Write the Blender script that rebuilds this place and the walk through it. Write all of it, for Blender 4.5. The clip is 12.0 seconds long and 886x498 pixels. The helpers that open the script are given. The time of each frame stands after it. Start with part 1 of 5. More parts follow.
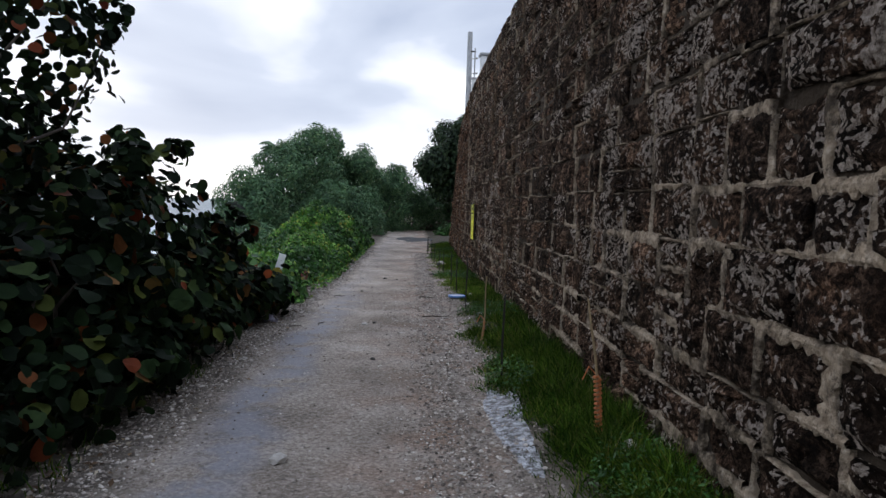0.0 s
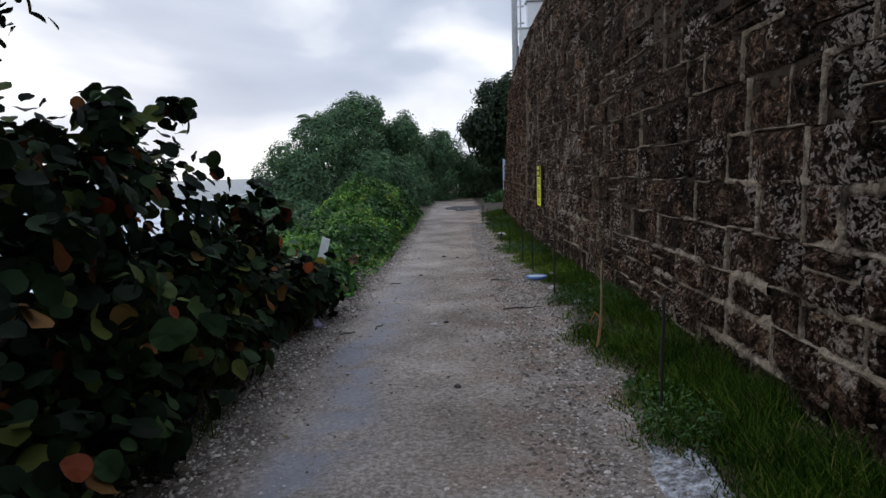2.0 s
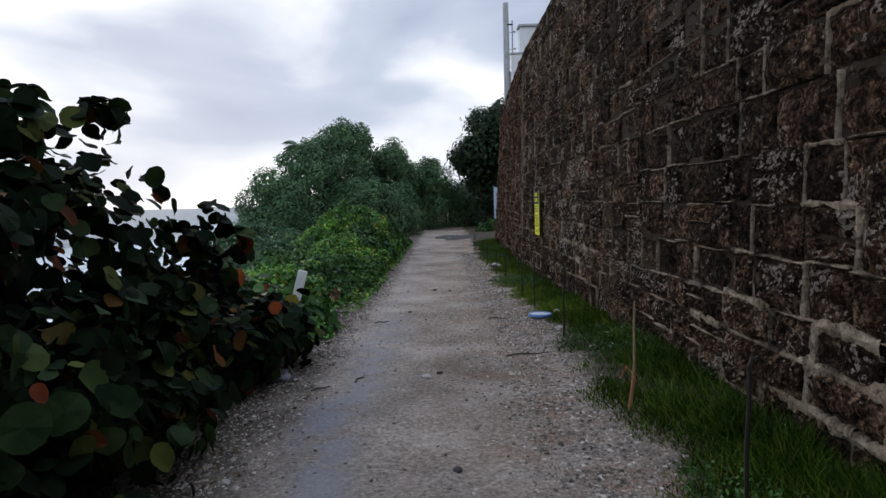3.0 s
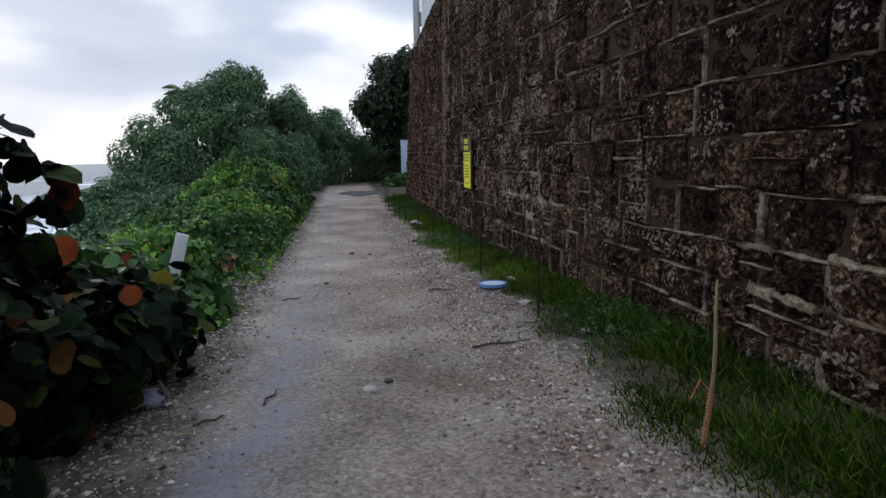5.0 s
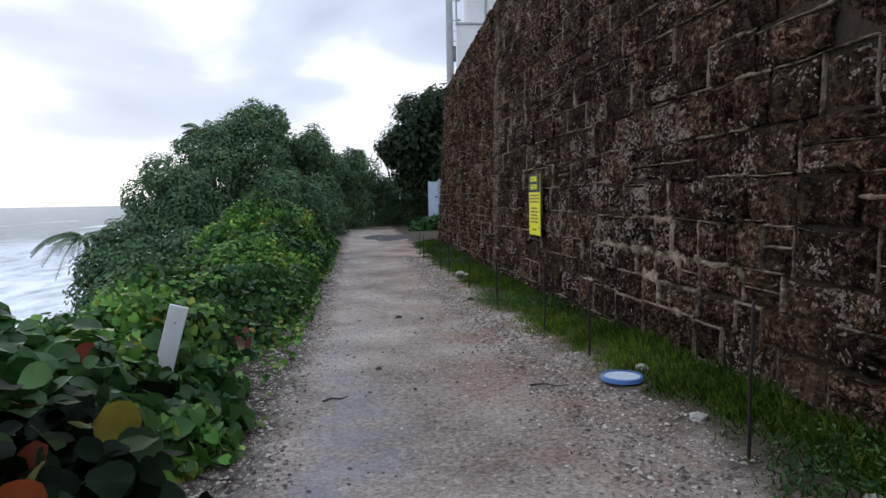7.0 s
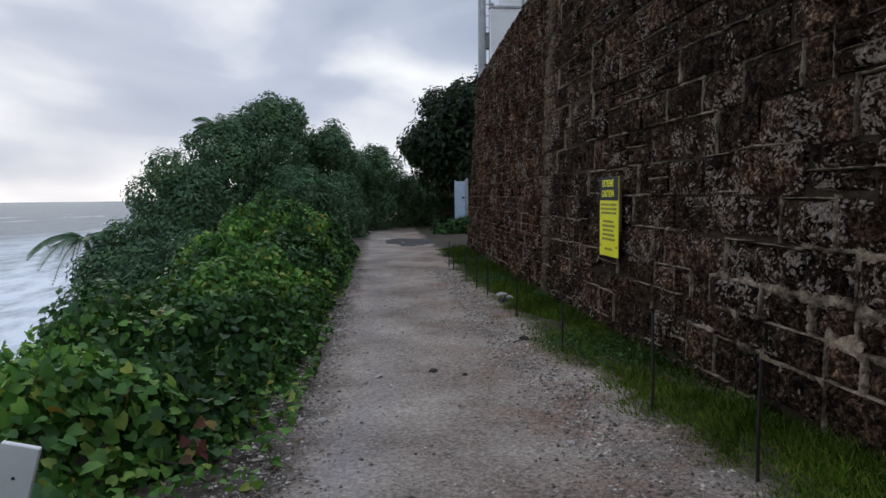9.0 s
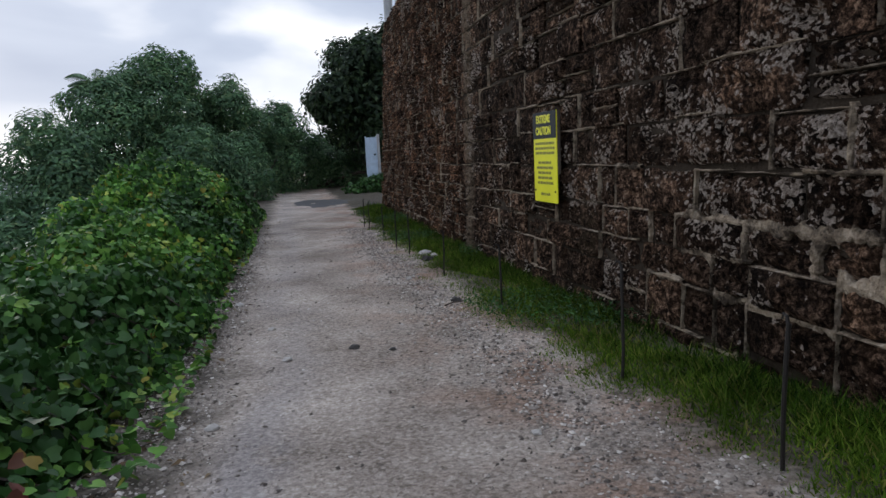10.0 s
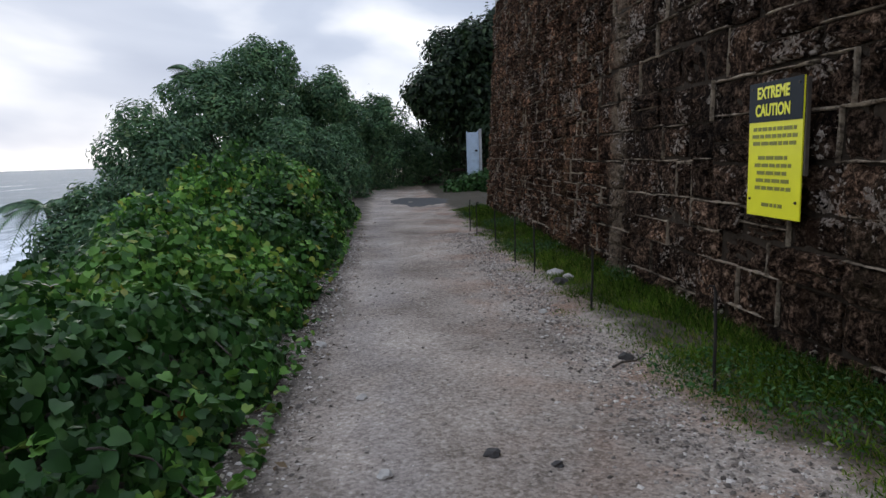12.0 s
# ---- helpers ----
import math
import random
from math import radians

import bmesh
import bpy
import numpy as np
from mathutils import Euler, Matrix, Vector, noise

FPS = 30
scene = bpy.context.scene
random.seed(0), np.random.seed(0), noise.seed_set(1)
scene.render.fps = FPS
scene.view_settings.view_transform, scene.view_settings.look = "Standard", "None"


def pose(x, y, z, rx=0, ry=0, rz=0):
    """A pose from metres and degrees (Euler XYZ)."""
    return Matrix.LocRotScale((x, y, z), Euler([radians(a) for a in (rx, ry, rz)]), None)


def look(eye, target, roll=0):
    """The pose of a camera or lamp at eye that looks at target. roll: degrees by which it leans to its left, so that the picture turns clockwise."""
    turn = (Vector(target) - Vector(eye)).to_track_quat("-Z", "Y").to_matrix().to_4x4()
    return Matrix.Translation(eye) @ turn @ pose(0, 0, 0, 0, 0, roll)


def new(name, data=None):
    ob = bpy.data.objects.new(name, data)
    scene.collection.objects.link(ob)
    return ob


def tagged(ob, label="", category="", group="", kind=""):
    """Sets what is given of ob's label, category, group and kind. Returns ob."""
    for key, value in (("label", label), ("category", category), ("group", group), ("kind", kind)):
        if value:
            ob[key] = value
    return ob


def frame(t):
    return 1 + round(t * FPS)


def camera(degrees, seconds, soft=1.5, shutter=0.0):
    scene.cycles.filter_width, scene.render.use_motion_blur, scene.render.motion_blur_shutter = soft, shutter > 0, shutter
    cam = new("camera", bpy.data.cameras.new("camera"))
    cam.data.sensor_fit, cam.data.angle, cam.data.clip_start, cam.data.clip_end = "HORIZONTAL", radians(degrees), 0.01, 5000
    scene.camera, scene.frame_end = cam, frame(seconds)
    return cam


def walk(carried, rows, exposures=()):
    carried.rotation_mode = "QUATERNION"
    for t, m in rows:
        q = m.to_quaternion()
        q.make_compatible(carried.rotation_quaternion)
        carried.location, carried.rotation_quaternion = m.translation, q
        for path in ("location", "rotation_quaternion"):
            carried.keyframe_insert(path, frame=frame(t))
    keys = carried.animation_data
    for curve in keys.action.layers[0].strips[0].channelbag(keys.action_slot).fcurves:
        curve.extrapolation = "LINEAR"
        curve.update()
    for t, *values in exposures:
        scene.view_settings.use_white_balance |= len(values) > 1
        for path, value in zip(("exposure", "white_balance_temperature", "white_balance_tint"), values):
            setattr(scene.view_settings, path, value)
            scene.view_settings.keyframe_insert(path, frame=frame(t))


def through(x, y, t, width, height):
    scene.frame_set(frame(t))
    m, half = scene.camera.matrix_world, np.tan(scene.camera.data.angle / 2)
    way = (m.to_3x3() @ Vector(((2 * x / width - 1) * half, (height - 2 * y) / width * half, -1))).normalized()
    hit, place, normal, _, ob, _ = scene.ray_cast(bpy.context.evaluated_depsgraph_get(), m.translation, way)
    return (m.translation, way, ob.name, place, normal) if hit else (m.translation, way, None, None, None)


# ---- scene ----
cam = camera(68.5, 12.0)
METRES, EYE, TILT, LEAN, TURN = 13.2, 1.73, -5.7, 4.3, -3.0
ROWS = [
    (0.0, 0.0, 0.0, 0.0, -0.18, 1.75, -6.01),
    (0.3, -0.0086, 0.0215, -0.0007, 3.42, 1.72, -5.16),
    (0.5, -0.0136, 0.0369, -0.0007, 3.22, -0.24, -4.79),
    (0.8, -0.0185, 0.0641, 0.0006, 2.49, -2.1, -5.14),
    (1.0, -0.0211, 0.0821, 0.0018, 3.72, 2.19, -6.17),
    (1.3, -0.0242, 0.1052, 0.0036, 3.3, 0.08, -5.06),
    (1.5, -0.0266, 0.12, 0.0051, 3.82, -1.95, -3.92),
    (1.8, -0.033, 0.1429, 0.0083, 4.64, -1.26, -3.18),
    (2.0, -0.0365, 0.1581, 0.0099, 3.72, -1.43, -2.83),
    (2.3, -0.0364, 0.1795, 0.0098, 2.34, -0.96, -3.21),
    (2.5, -0.0366, 0.1951, 0.0098, 2.44, -1.17, -2.15),
    (2.8, -0.0417, 0.225, 0.012, 1.84, -0.93, -3.83),
    (3.0, -0.0456, 0.2436, 0.0131, 2.73, 1.17, -2.94),
    (3.2, -0.0488, 0.2591, 0.0132, 1.67, -0.07, -2.84),
    (4.8, -0.0733, 0.3764, 0.0125, -4.03, -1.0, -2.56),
    (5.0, -0.0765, 0.391, 0.0126, -6.11, -2.18, -2.33),
    (5.3, -0.0814, 0.412, 0.0141, -6.75, 1.9, -2.73),
    (5.5, -0.0856, 0.4271, 0.0156, -2.36, 0.16, -4.99),
    (5.6, -0.0885, 0.4356, 0.0163, -1.14, -1.01, -5.07),
    (5.8, -0.0954, 0.4542, 0.0177, -2.95, 1.98, -2.56),
    (6.0, -0.1011, 0.4726, 0.0188, -5.42, 0.43, 0.08),
    (6.3, -0.104, 0.4982, 0.019, -7.09, -1.27, -0.36),
    (6.5, -0.1056, 0.5153, 0.0194, -6.38, -0.04, -1.25),
    (6.8, -0.1112, 0.5423, 0.0218, -2.49, -0.96, -3.32),
    (7.0, -0.1141, 0.5602, 0.0241, -4.74, 1.52, -2.7),
    (7.2, -0.1155, 0.5777, 0.0267, -4.38, -1.54, -0.86),
    (8.8, -0.123, 0.7171, 0.0483, -4.06, 0.73, -3.99),
    (9.0, -0.124, 0.7345, 0.0506, -2.94, 1.27, -3.39),
    (9.3, -0.1262, 0.7609, 0.0517, -1.97, -0.98, -4.82),
    (9.5, -0.1267, 0.7778, 0.051, 1.25, 0.79, -3.21),
    (9.8, -0.1231, 0.8016, 0.0477, -3.54, -0.98, -2.32),
    (9.9, -0.1218, 0.809, 0.0466, -8.21, -2.54, -0.9),
    (10.0, -0.1211, 0.8158, 0.0458, -10.46, -1.99, -0.51),
    (10.2, -0.1214, 0.8265, 0.0455, -12.92, -0.04, -1.2),
    (10.3, -0.122, 0.8312, 0.0457, -13.23, 2.14, -3.42),
    (10.5, -0.124, 0.8433, 0.0464, -5.17, 0.27, -5.73),
    (10.8, -0.1296, 0.8726, 0.0484, -2.88, 3.35, -1.34),
    (11.0, -0.1325, 0.8929, 0.0499, -5.63, 0.82, -2.01),
    (11.2, -0.132, 0.91, 0.051, -9.64, -2.81, -1.53),
    (11.3, -0.1311, 0.918, 0.0514, -12.1, -1.71, -1.49),
    (11.4, -0.1303, 0.9261, 0.052, -12.82, 2.16, 0.22),
    (11.5, -0.13, 0.9343, 0.0526, -9.73, 0.95, 0.39),
    (11.8, -0.1319, 0.9598, 0.0551, -0.46, -3.04, -3.5),
    (12.0, -0.1337, 0.9769, 0.0569, -2.44, -2.34, -2.14),
]
walk(cam, [(t, pose(0, 0, EYE, TILT, LEAN, TURN) @ pose(METRES * x, METRES * y, METRES * z, 90 + pitch, roll, yaw)) for t, x, y, z, yaw, pitch, roll in ROWS],
     exposures=[(0.0, 0.20), (0.5, 0.0), (2.5, 0.0), (5.0, 0.08), (5.5, 0.38), (6.0, -0.05), (6.5, 0.32), (7.0, 0.32), (9.0, -0.20), (9.5, -0.14), (10.0, 0.08), (10.3, 0.45), (10.5, 0.48), (10.8, 0.05), (11.0, -0.25), (11.3, -0.05), (11.5, 0.45), (12.0, 0.05)])

# ---- light: an overcast evening sky over the sea ----
SUN_AZ, SUN_EL = radians(-25), radians(14)   # clockwise from +y
world = bpy.data.worlds.new("world")
scene.world = world
world.use_nodes = True


def build_sky():
    nt = world.node_tree
    nt.nodes.clear()
    N, K = nt.nodes.new, nt.links.new
    out, bg = N("ShaderNodeOutputWorld"), N("ShaderNodeBackground")
    sky = N("ShaderNodeTexSky")
    sky.sky_type, sky.sun_disc, sky.sun_elevation, sky.sun_rotation = "NISHITA", False, SUN_EL, SUN_AZ
    dim = N("ShaderNodeVectorMath")
    dim.operation = "SCALE"
    dim.inputs["Scale"].default_value = 0.10
    K(sky.outputs[0], dim.inputs[0])
    co, mp = N("ShaderNodeTexCoord"), N("ShaderNodeMapping")
    mp.inputs["Scale"].default_value = (1.0, 1.0, 2.6)
    mp.inputs["Location"].default_value = (0.35, 0.2, 0.0)
    K(co.outputs["Generated"], mp.inputs[0])
    n1 = N("ShaderNodeTexNoise")
    n1.inputs["Scale"].default_value, n1.inputs["Detail"].default_value, n1.inputs["Roughness"].default_value = 2.1, 5.0, 0.42
    n1.inputs["Distortion"].default_value = 0.3
    K(mp.outputs[0], n1.inputs["Vector"])
    sep = N("ShaderNodeSeparateXYZ")
    K(co.outputs["Generated"], sep.inputs[0])
    # the cloud deck thins towards the horizon
    low = N("ShaderNodeMapRange")
    low.inputs["From Min"].default_value, low.inputs["From Max"].default_value = 0.02, 0.42
    low.inputs["To Min"].default_value, low.inputs["To Max"].default_value = 0.19, -0.06
    K(sep.outputs["Z"], low.inputs["Value"])
    add = N("ShaderNodeMath")
    K(n1.outputs["Fac"], add.inputs[0])
    K(low.outputs[0], add.inputs[1])
    ramp = N("ShaderNodeValToRGB")
    r = ramp.color_ramp
    r.elements[0].position, r.elements[0].color = 0.40, (0.43, 0.50, 0.66, 1)
    r.elements[1].position, r.elements[1].color = 0.68, (1.22, 1.23, 1.26, 1)
    e = r.elements.new(0.54)
    e.color = (0.61, 0.68, 0.83, 1)
    K(add.outputs[0], ramp.inputs[0])
    mix = N("ShaderNodeMix")
    mix.data_type = "RGBA"
    mix.inputs["Factor"].default_value = 0.98
    K(dim.outputs[0], mix.inputs["A"])
    K(ramp.outputs[0], mix.inputs["B"])
    # an overcast sky is brightest overhead
    zen = N("ShaderNodeMapRange")
    zen.inputs["From Min"].default_value, zen.inputs["From Max"].default_value = 0.30, 0.95
    zen.inputs["To Min"].default_value, zen.inputs["To Max"].default_value = 1.0, 2.0
    K(sep.outputs["Z"], zen.inputs["Value"])
    K(mix.outputs["Result"], bg.inputs["Color"])
    K(zen.outputs[0], bg.inputs["Strength"])
    K(bg.outputs[0], out.inputs["Surface"])


build_sky()
sun = new("sun", bpy.data.lights.new("sun", "SUN"))
sun.data.energy, sun.data.angle, sun.data.color = 0.5, radians(20), (1.0, 0.94, 0.86)
sun.matrix_world = look((0, 0, 0), (-math.sin(SUN_AZ) * math.cos(SUN_EL), -math.cos(SUN_AZ) * math.cos(SUN_EL), -math.sin(SUN_EL)))


# ---- materials ----
class Nodes:
    """A short way to write node materials."""

    def __init__(self, name, rough=0.8):
        self.m = bpy.data.materials.new(name)
        self.m.use_nodes = True
        self.t = self.m.node_tree
        self.p = self.t.nodes["Principled BSDF"]
        self.p.inputs["Roughness"].default_value = rough
        self.geo = self.t.nodes.new("ShaderNodeNewGeometry")

    def node(self, kind, **ins):
        n = self.t.nodes.new("ShaderNode" + kind)
        for k, v in ins.items():
            self.set(n, k.replace("_", " "), v)
        return n

    def set(self, n, key, v):
        s = n.inputs[int(key[1:])] if key[0] == "i" and key[1:].isdigit() else n.inputs[key]
        if isinstance(v, bpy.types.NodeSocket):
            self.t.links.new(v, s)
        else:
            s.default_value = v

    def pos(self, scale=(1, 1, 1)):
        n = self.node("Mapping", Vector=self.geo.outputs["Position"], Scale=scale)
        return n.outputs[0]

    def noise(self, scale, detail=4.0, rough=0.55, vec=None, distort=0.0):
        n = self.node("TexNoise", Vector=vec if vec is not None else self.geo.outputs["Position"], Scale=scale, Detail=detail, Roughness=rough, Distortion=distort)
        return n.outputs["Fac"]

    def voronoi(self, scale, vec=None, feature="F1", out="Distance"):
        n = self.t.nodes.new("ShaderNodeTexVoronoi")
        n.feature = feature
        self.set(n, "Vector", vec if vec is not None else self.geo.outputs["Position"])
        self.set(n, "Scale", scale)
        return n.outputs[out]

    def ramp(self, fac, stops, smooth=False):
        n = self.node("ValToRGB", Fac=fac)
        r = n.color_ramp
        r.interpolation = "EASE" if smooth else "LINEAR"
        while len(r.elements) < len(stops):
            r.elements.new(0.5)
        for e, (p, c) in zip(r.elements, stops):
            e.position = p
        for e, (p, c) in zip(r.elements, stops):
            e.color = (*c, 1) if len(c) == 3 else c
        return n.outputs["Color"]

    def step(self, fac, a, b):
        return self.node("MapRange", Value=fac, From_Min=a, From_Max=b).outputs[0]

    def math(self, op, a, b=0.0):
        n = self.t.nodes.new("ShaderNodeMath")
        n.operation = op
        self.set(n, "i0", a)
        self.set(n, "i1", b)
        return n.outputs[0]

    def mix(self, fac, a, b, how="MIX"):
        n = self.t.nodes.new("ShaderNodeMix")
        n.data_type, n.blend_type = "RGBA", how
        for k, v in (("Factor", fac), ("A", a), ("B", b)):
            s = [q for q in n.inputs if q.name == k and (q.type == "RGBA" if k != "Factor" else q.type == "VALUE")][0]
            if isinstance(v, bpy.types.NodeSocket):
                self.t.links.new(v, s)
            else:
                s.default_value = (*v, 1) if isinstance(v, tuple) else v
        return [q for q in n.outputs if q.type == "RGBA"][0]

    def colour(self, c):
        self.set(self.p, "Base Color", c if isinstance(c, bpy.types.NodeSocket) else (*c, 1))
        return self

    def rough(self, v):
        self.set(self.p, "Roughness", v)
        return self

    def bump(self, height, strength=0.5, distance=0.02):
        n = self.node("Bump", Height=height, Strength=strength, Distance=distance)
        self.t.links.new(n.outputs[0], self.p.inputs["Normal"])
        return self


def leaf_material(name, stops, rough=0.5, through=0.25, gloss=0.2):
    """Foliage: every leaf takes its own tone, mottled by veins and wear, with lump shading painted in broad patches."""
    n = Nodes(name, rough)
    per = n.geo.outputs["Random Per Island"]
    obj = n.node("ObjectInfo").outputs["Random"]
    tone = n.math("FRACT", n.math("ADD", per, obj))
    c = n.ramp(tone, stops)
    # metre-wide light and dark patches paint the crown's lumpy shading
    c = n.mix(0.8, c, n.ramp(n.noise(0.9, 3), [(0.32, (0.40, 0.46, 0.46)), (0.68, (1.45, 1.40, 1.25))]), "MULTIPLY")
    c = n.mix(0.55, c, n.ramp(n.noise(9.0, 3), [(0.3, (0.45, 0.45, 0.45)), (0.7, (1.35, 1.3, 1.2))]), "MULTIPLY")
    n.colour(c).bump(n.noise(60.0, 2), 0.25, 0.004)
    n.set(n.p, "Specular IOR Level", gloss)
    tr = n.node("BsdfTranslucent", Color=c)
    ms = n.node("MixShader", Fac=through)
    out = n.t.nodes["Material Output"]
    n.t.links.new(n.p.outputs[0], ms.inputs[1])
    n.t.links.new(tr.outputs[0], ms.inputs[2])
    n.t.links.new(ms.outputs[0], out.inputs["Surface"])
    return n.m


def ground_material():
    n = Nodes("trodden_coral_gravel", 0.9)
    sep = n.node("SeparateXYZ", Vector=n.geo.outputs["Position"])
    bit = n.node("SeparateXYZ", Vector=n.voronoi(52.0, out="Color"))
    fine = n.voronoi(52.0)
    grit = n.noise(30.0, 7, 0.8)
    patch = n.noise(0.9, 5, 0.6)
    v = n.math("ADD", n.math("ADD", n.math("MULTIPLY", grit, 0.54), n.math("MULTIPLY", patch, 0.36)), n.math("MULTIPLY", bit.outputs["X"], 0.10))
    c = n.ramp(v, [(0.36, (0.088, 0.071, 0.057)), (0.46, (0.205, 0.171, 0.141)), (0.56, (0.345, 0.296, 0.250)), (0.70, (0.60, 0.535, 0.465))])
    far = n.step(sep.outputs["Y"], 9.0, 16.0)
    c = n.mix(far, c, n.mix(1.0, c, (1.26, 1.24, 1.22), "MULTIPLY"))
    # reddish earth shows through on the verge side
    red = n.math("MULTIPLY", n.step(n.noise(1.7, 4, 0.6), 0.44, 0.64), n.step(sep.outputs["X"], -0.8, 0.3))
    c = n.mix(n.math("MULTIPLY", red, 0.75), c, n.mix(1.0, c, (0.86, 0.62, 0.50), "MULTIPLY"))
    # the worn, smooth wheel track of grey cement wash
    wob = n.math("ADD", sep.outputs["X"], n.math("MULTIPLY", n.math("SUBTRACT", n.noise(0.5, 3), 0.5), 1.0))
    track = n.math("SUBTRACT", 1.0, n.step(n.math("ABSOLUTE", n.math("ADD", wob, 1.25)), 0.08, 0.34))
    track = n.math("MULTIPLY", track, n.step(n.noise(2.4, 4, 0.65), 0.36, 0.52))
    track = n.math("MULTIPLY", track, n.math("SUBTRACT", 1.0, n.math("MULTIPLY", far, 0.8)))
    c = n.mix(n.math("MULTIPLY", track, 0.65), c, (0.19, 0.20, 0.235))
    # earth and litter off the trodden way
    off = n.step(n.math("ADD", n.math("MULTIPLY", sep.outputs["X"], -1.0), n.math("MULTIPLY", n.noise(2.2, 5), 0.9)), 1.95, 2.35)
    c = n.mix(n.math("MULTIPLY", off, 0.85), c, n.ramp(n.noise(14.0, 5), [(0.35, (0.018, 0.015, 0.011)), (0.7, (0.12, 0.10, 0.075))]))
    soil = n.step(n.math("ADD", sep.outputs["X"], n.math("MULTIPLY", n.noise(3.0, 5), 0.7)), 1.05, 1.35)
    c = n.mix(n.math("MULTIPLY", soil, 0.88), c, n.ramp(n.noise(20.0, 4), [(0.3, (0.014, 0.015, 0.008)), (0.7, (0.065, 0.055, 0.035))]))
    n.colour(c)
    n.rough(n.math("SUBTRACT", 0.95, n.math("MULTIPLY", track, 0.25)))
    n.set(n.p, "Specular IOR Level", 0.18)
    h = n.math("ADD", n.math("MULTIPLY", n.math("SUBTRACT", 1.0, fine), 0.35), n.math("MULTIPLY", grit, 1.2))
    h = n.math("MULTIPLY", h, n.math("SUBTRACT", 1.0, n.math("MULTIPLY", track, 0.7)))
    n.bump(h, 0.5, 0.02)
    return n.m


def stone_material(name):
    """Weathered coral rubble-stone, black with algae, brown with damp, chalky where its skin has spalled."""
    n = Nodes(name, 0.9)
    sep = n.node("SeparateXYZ", Vector=n.geo.outputs["Position"])
    y, z = sep.outputs["Y"], sep.outputs["Z"]
    per = n.math("FRACT", n.math("ADD", n.node("ObjectInfo").outputs["Random"], n.geo.outputs["Random Per Island"]))
    rub = n.noise(13.0, 8, 0.80, None, 0.25)
    grain = n.noise(34.0, 6, 0.8)
    mid = n.noise(3.2, 5, 0.65)
    warp = n.t.nodes.new("ShaderNodeVectorMath")
    warp.operation = "MULTIPLY_ADD"
    n.set(warp, "i0", n.node("TexNoise", Vector=n.geo.outputs["Position"], Scale=16.0, Detail=4.0).outputs["Color"])
    n.set(warp, "i1", (0.05, 0.05, 0.05))
    n.set(warp, "i2", n.pos((1, 1, 1.25)))
    bit = n.node("SeparateXYZ", Vector=n.voronoi(36.0, warp.outputs[0], out="Color")).outputs["X"]
    knob = n.voronoi(36.0, warp.outputs[0])
    body = n.math("ADD", n.math("ADD", n.math("MULTIPLY", rub, 0.60), n.math("MULTIPLY", grain, 0.32)), n.math("MULTIPLY", bit, 0.09))
    c = n.ramp(body, [(0.42, (0.0068, 0.0046, 0.0036)), (0.485, (0.031, 0.0200, 0.0148)), (0.535, (0.112, 0.074, 0.053)), (0.61, (0.35, 0.255, 0.195))])
    c = n.mix(1.0, c, n.ramp(mid, [(0.34, (0.40, 0.39, 0.38)), (0.50, (0.95, 0.93, 0.90)), (0.66, (1.75, 1.65, 1.55))]), "MULTIPLY")
    c = n.mix(1.0, c, n.ramp(per, [(0.0, (0.55, 0.53, 0.51)), (0.5, (1.0, 0.96, 0.92)), (1.0, (1.65, 1.52, 1.40))]), "MULTIPLY")
    # brown damp runs, ochre runs and black algae down the face
    run = n.noise(2.0, 5, 0.65, n.pos((1.0, 3.0, 0.18)))
    c = n.mix(n.math("MULTIPLY", n.step(run, 0.52, 0.70), 0.45), c, (0.072, 0.040, 0.024))
    ochre = n.math("MULTIPLY", n.step(n.noise(0.5, 3, 0.5, n.pos((1, 1, 0.12))), 0.55, 0.66), n.step(n.noise(9.0, 6, 0.75, n.pos((1, 1, 0.35))), 0.46, 0.60))
    c = n.mix(n.math("MULTIPLY", ochre, 0.60), c, (0.205, 0.150, 0.088))
    algae = n.step(n.noise(0.9, 5, 0.65, n.pos((1, 1.5, 0.5))), 0.50, 0.62)
    c = n.mix(n.math("MULTIPLY", algae, 0.58), c, (0.0085, 0.0070, 0.0062))
    # the older, browner stretch past the streaked pilaster line
    old = n.step(y, 20.5, 20.9)
    c = n.mix(n.math("MULTIPLY", old, 0.8), c, n.mix(1.0, c, (1.45, 1.24, 1.10), "MULTIPLY"))
    line = n.math("SUBTRACT", 1.0, n.step(n.math("ABSOLUTE", n.math("SUBTRACT", n.math("ADD", y, n.math("MULTIPLY", run, 0.3)), 20.75)), 0.10, 0.32))
    c = n.mix(n.math("MULTIPLY", line, n.math("MULTIPLY", n.step(rub, 0.38, 0.54), 0.90)), c, (0.27, 0.205, 0.145))
    # chalky spalled flakes, thick in two weathered stretches
    def bump_at(v, at, wide):
        return n.math("SUBTRACT", 1.0, n.step(n.math("ABSOLUTE", n.math("SUBTRACT", v, at)), 0.0, wide))
    a = n.math("MULTIPLY", bump_at(y, 14.3, 3.6), bump_at(z, 1.5, 1.1))
    b = n.math("MULTIPLY", n.math("MULTIPLY", bump_at(y, 2.9, 4.2), bump_at(z, 2.1, 2.6)), 1.7)
    area = n.math("ADD", n.math("MULTIPLY", n.math("SUBTRACT", n.noise(1.7, 5, 0.7), 0.5), 2.3), n.math("MULTIPLY", n.math("MAXIMUM", a, b), 0.19))
    area = n.math("ADD", area, n.math("MULTIPLY", per, 0.07))
    flake = n.step(n.math("ADD", n.math("ADD", n.math("MULTIPLY", bit, 0.50), n.math("MULTIPLY", grain, 0.5)), area), 0.84, 0.875)
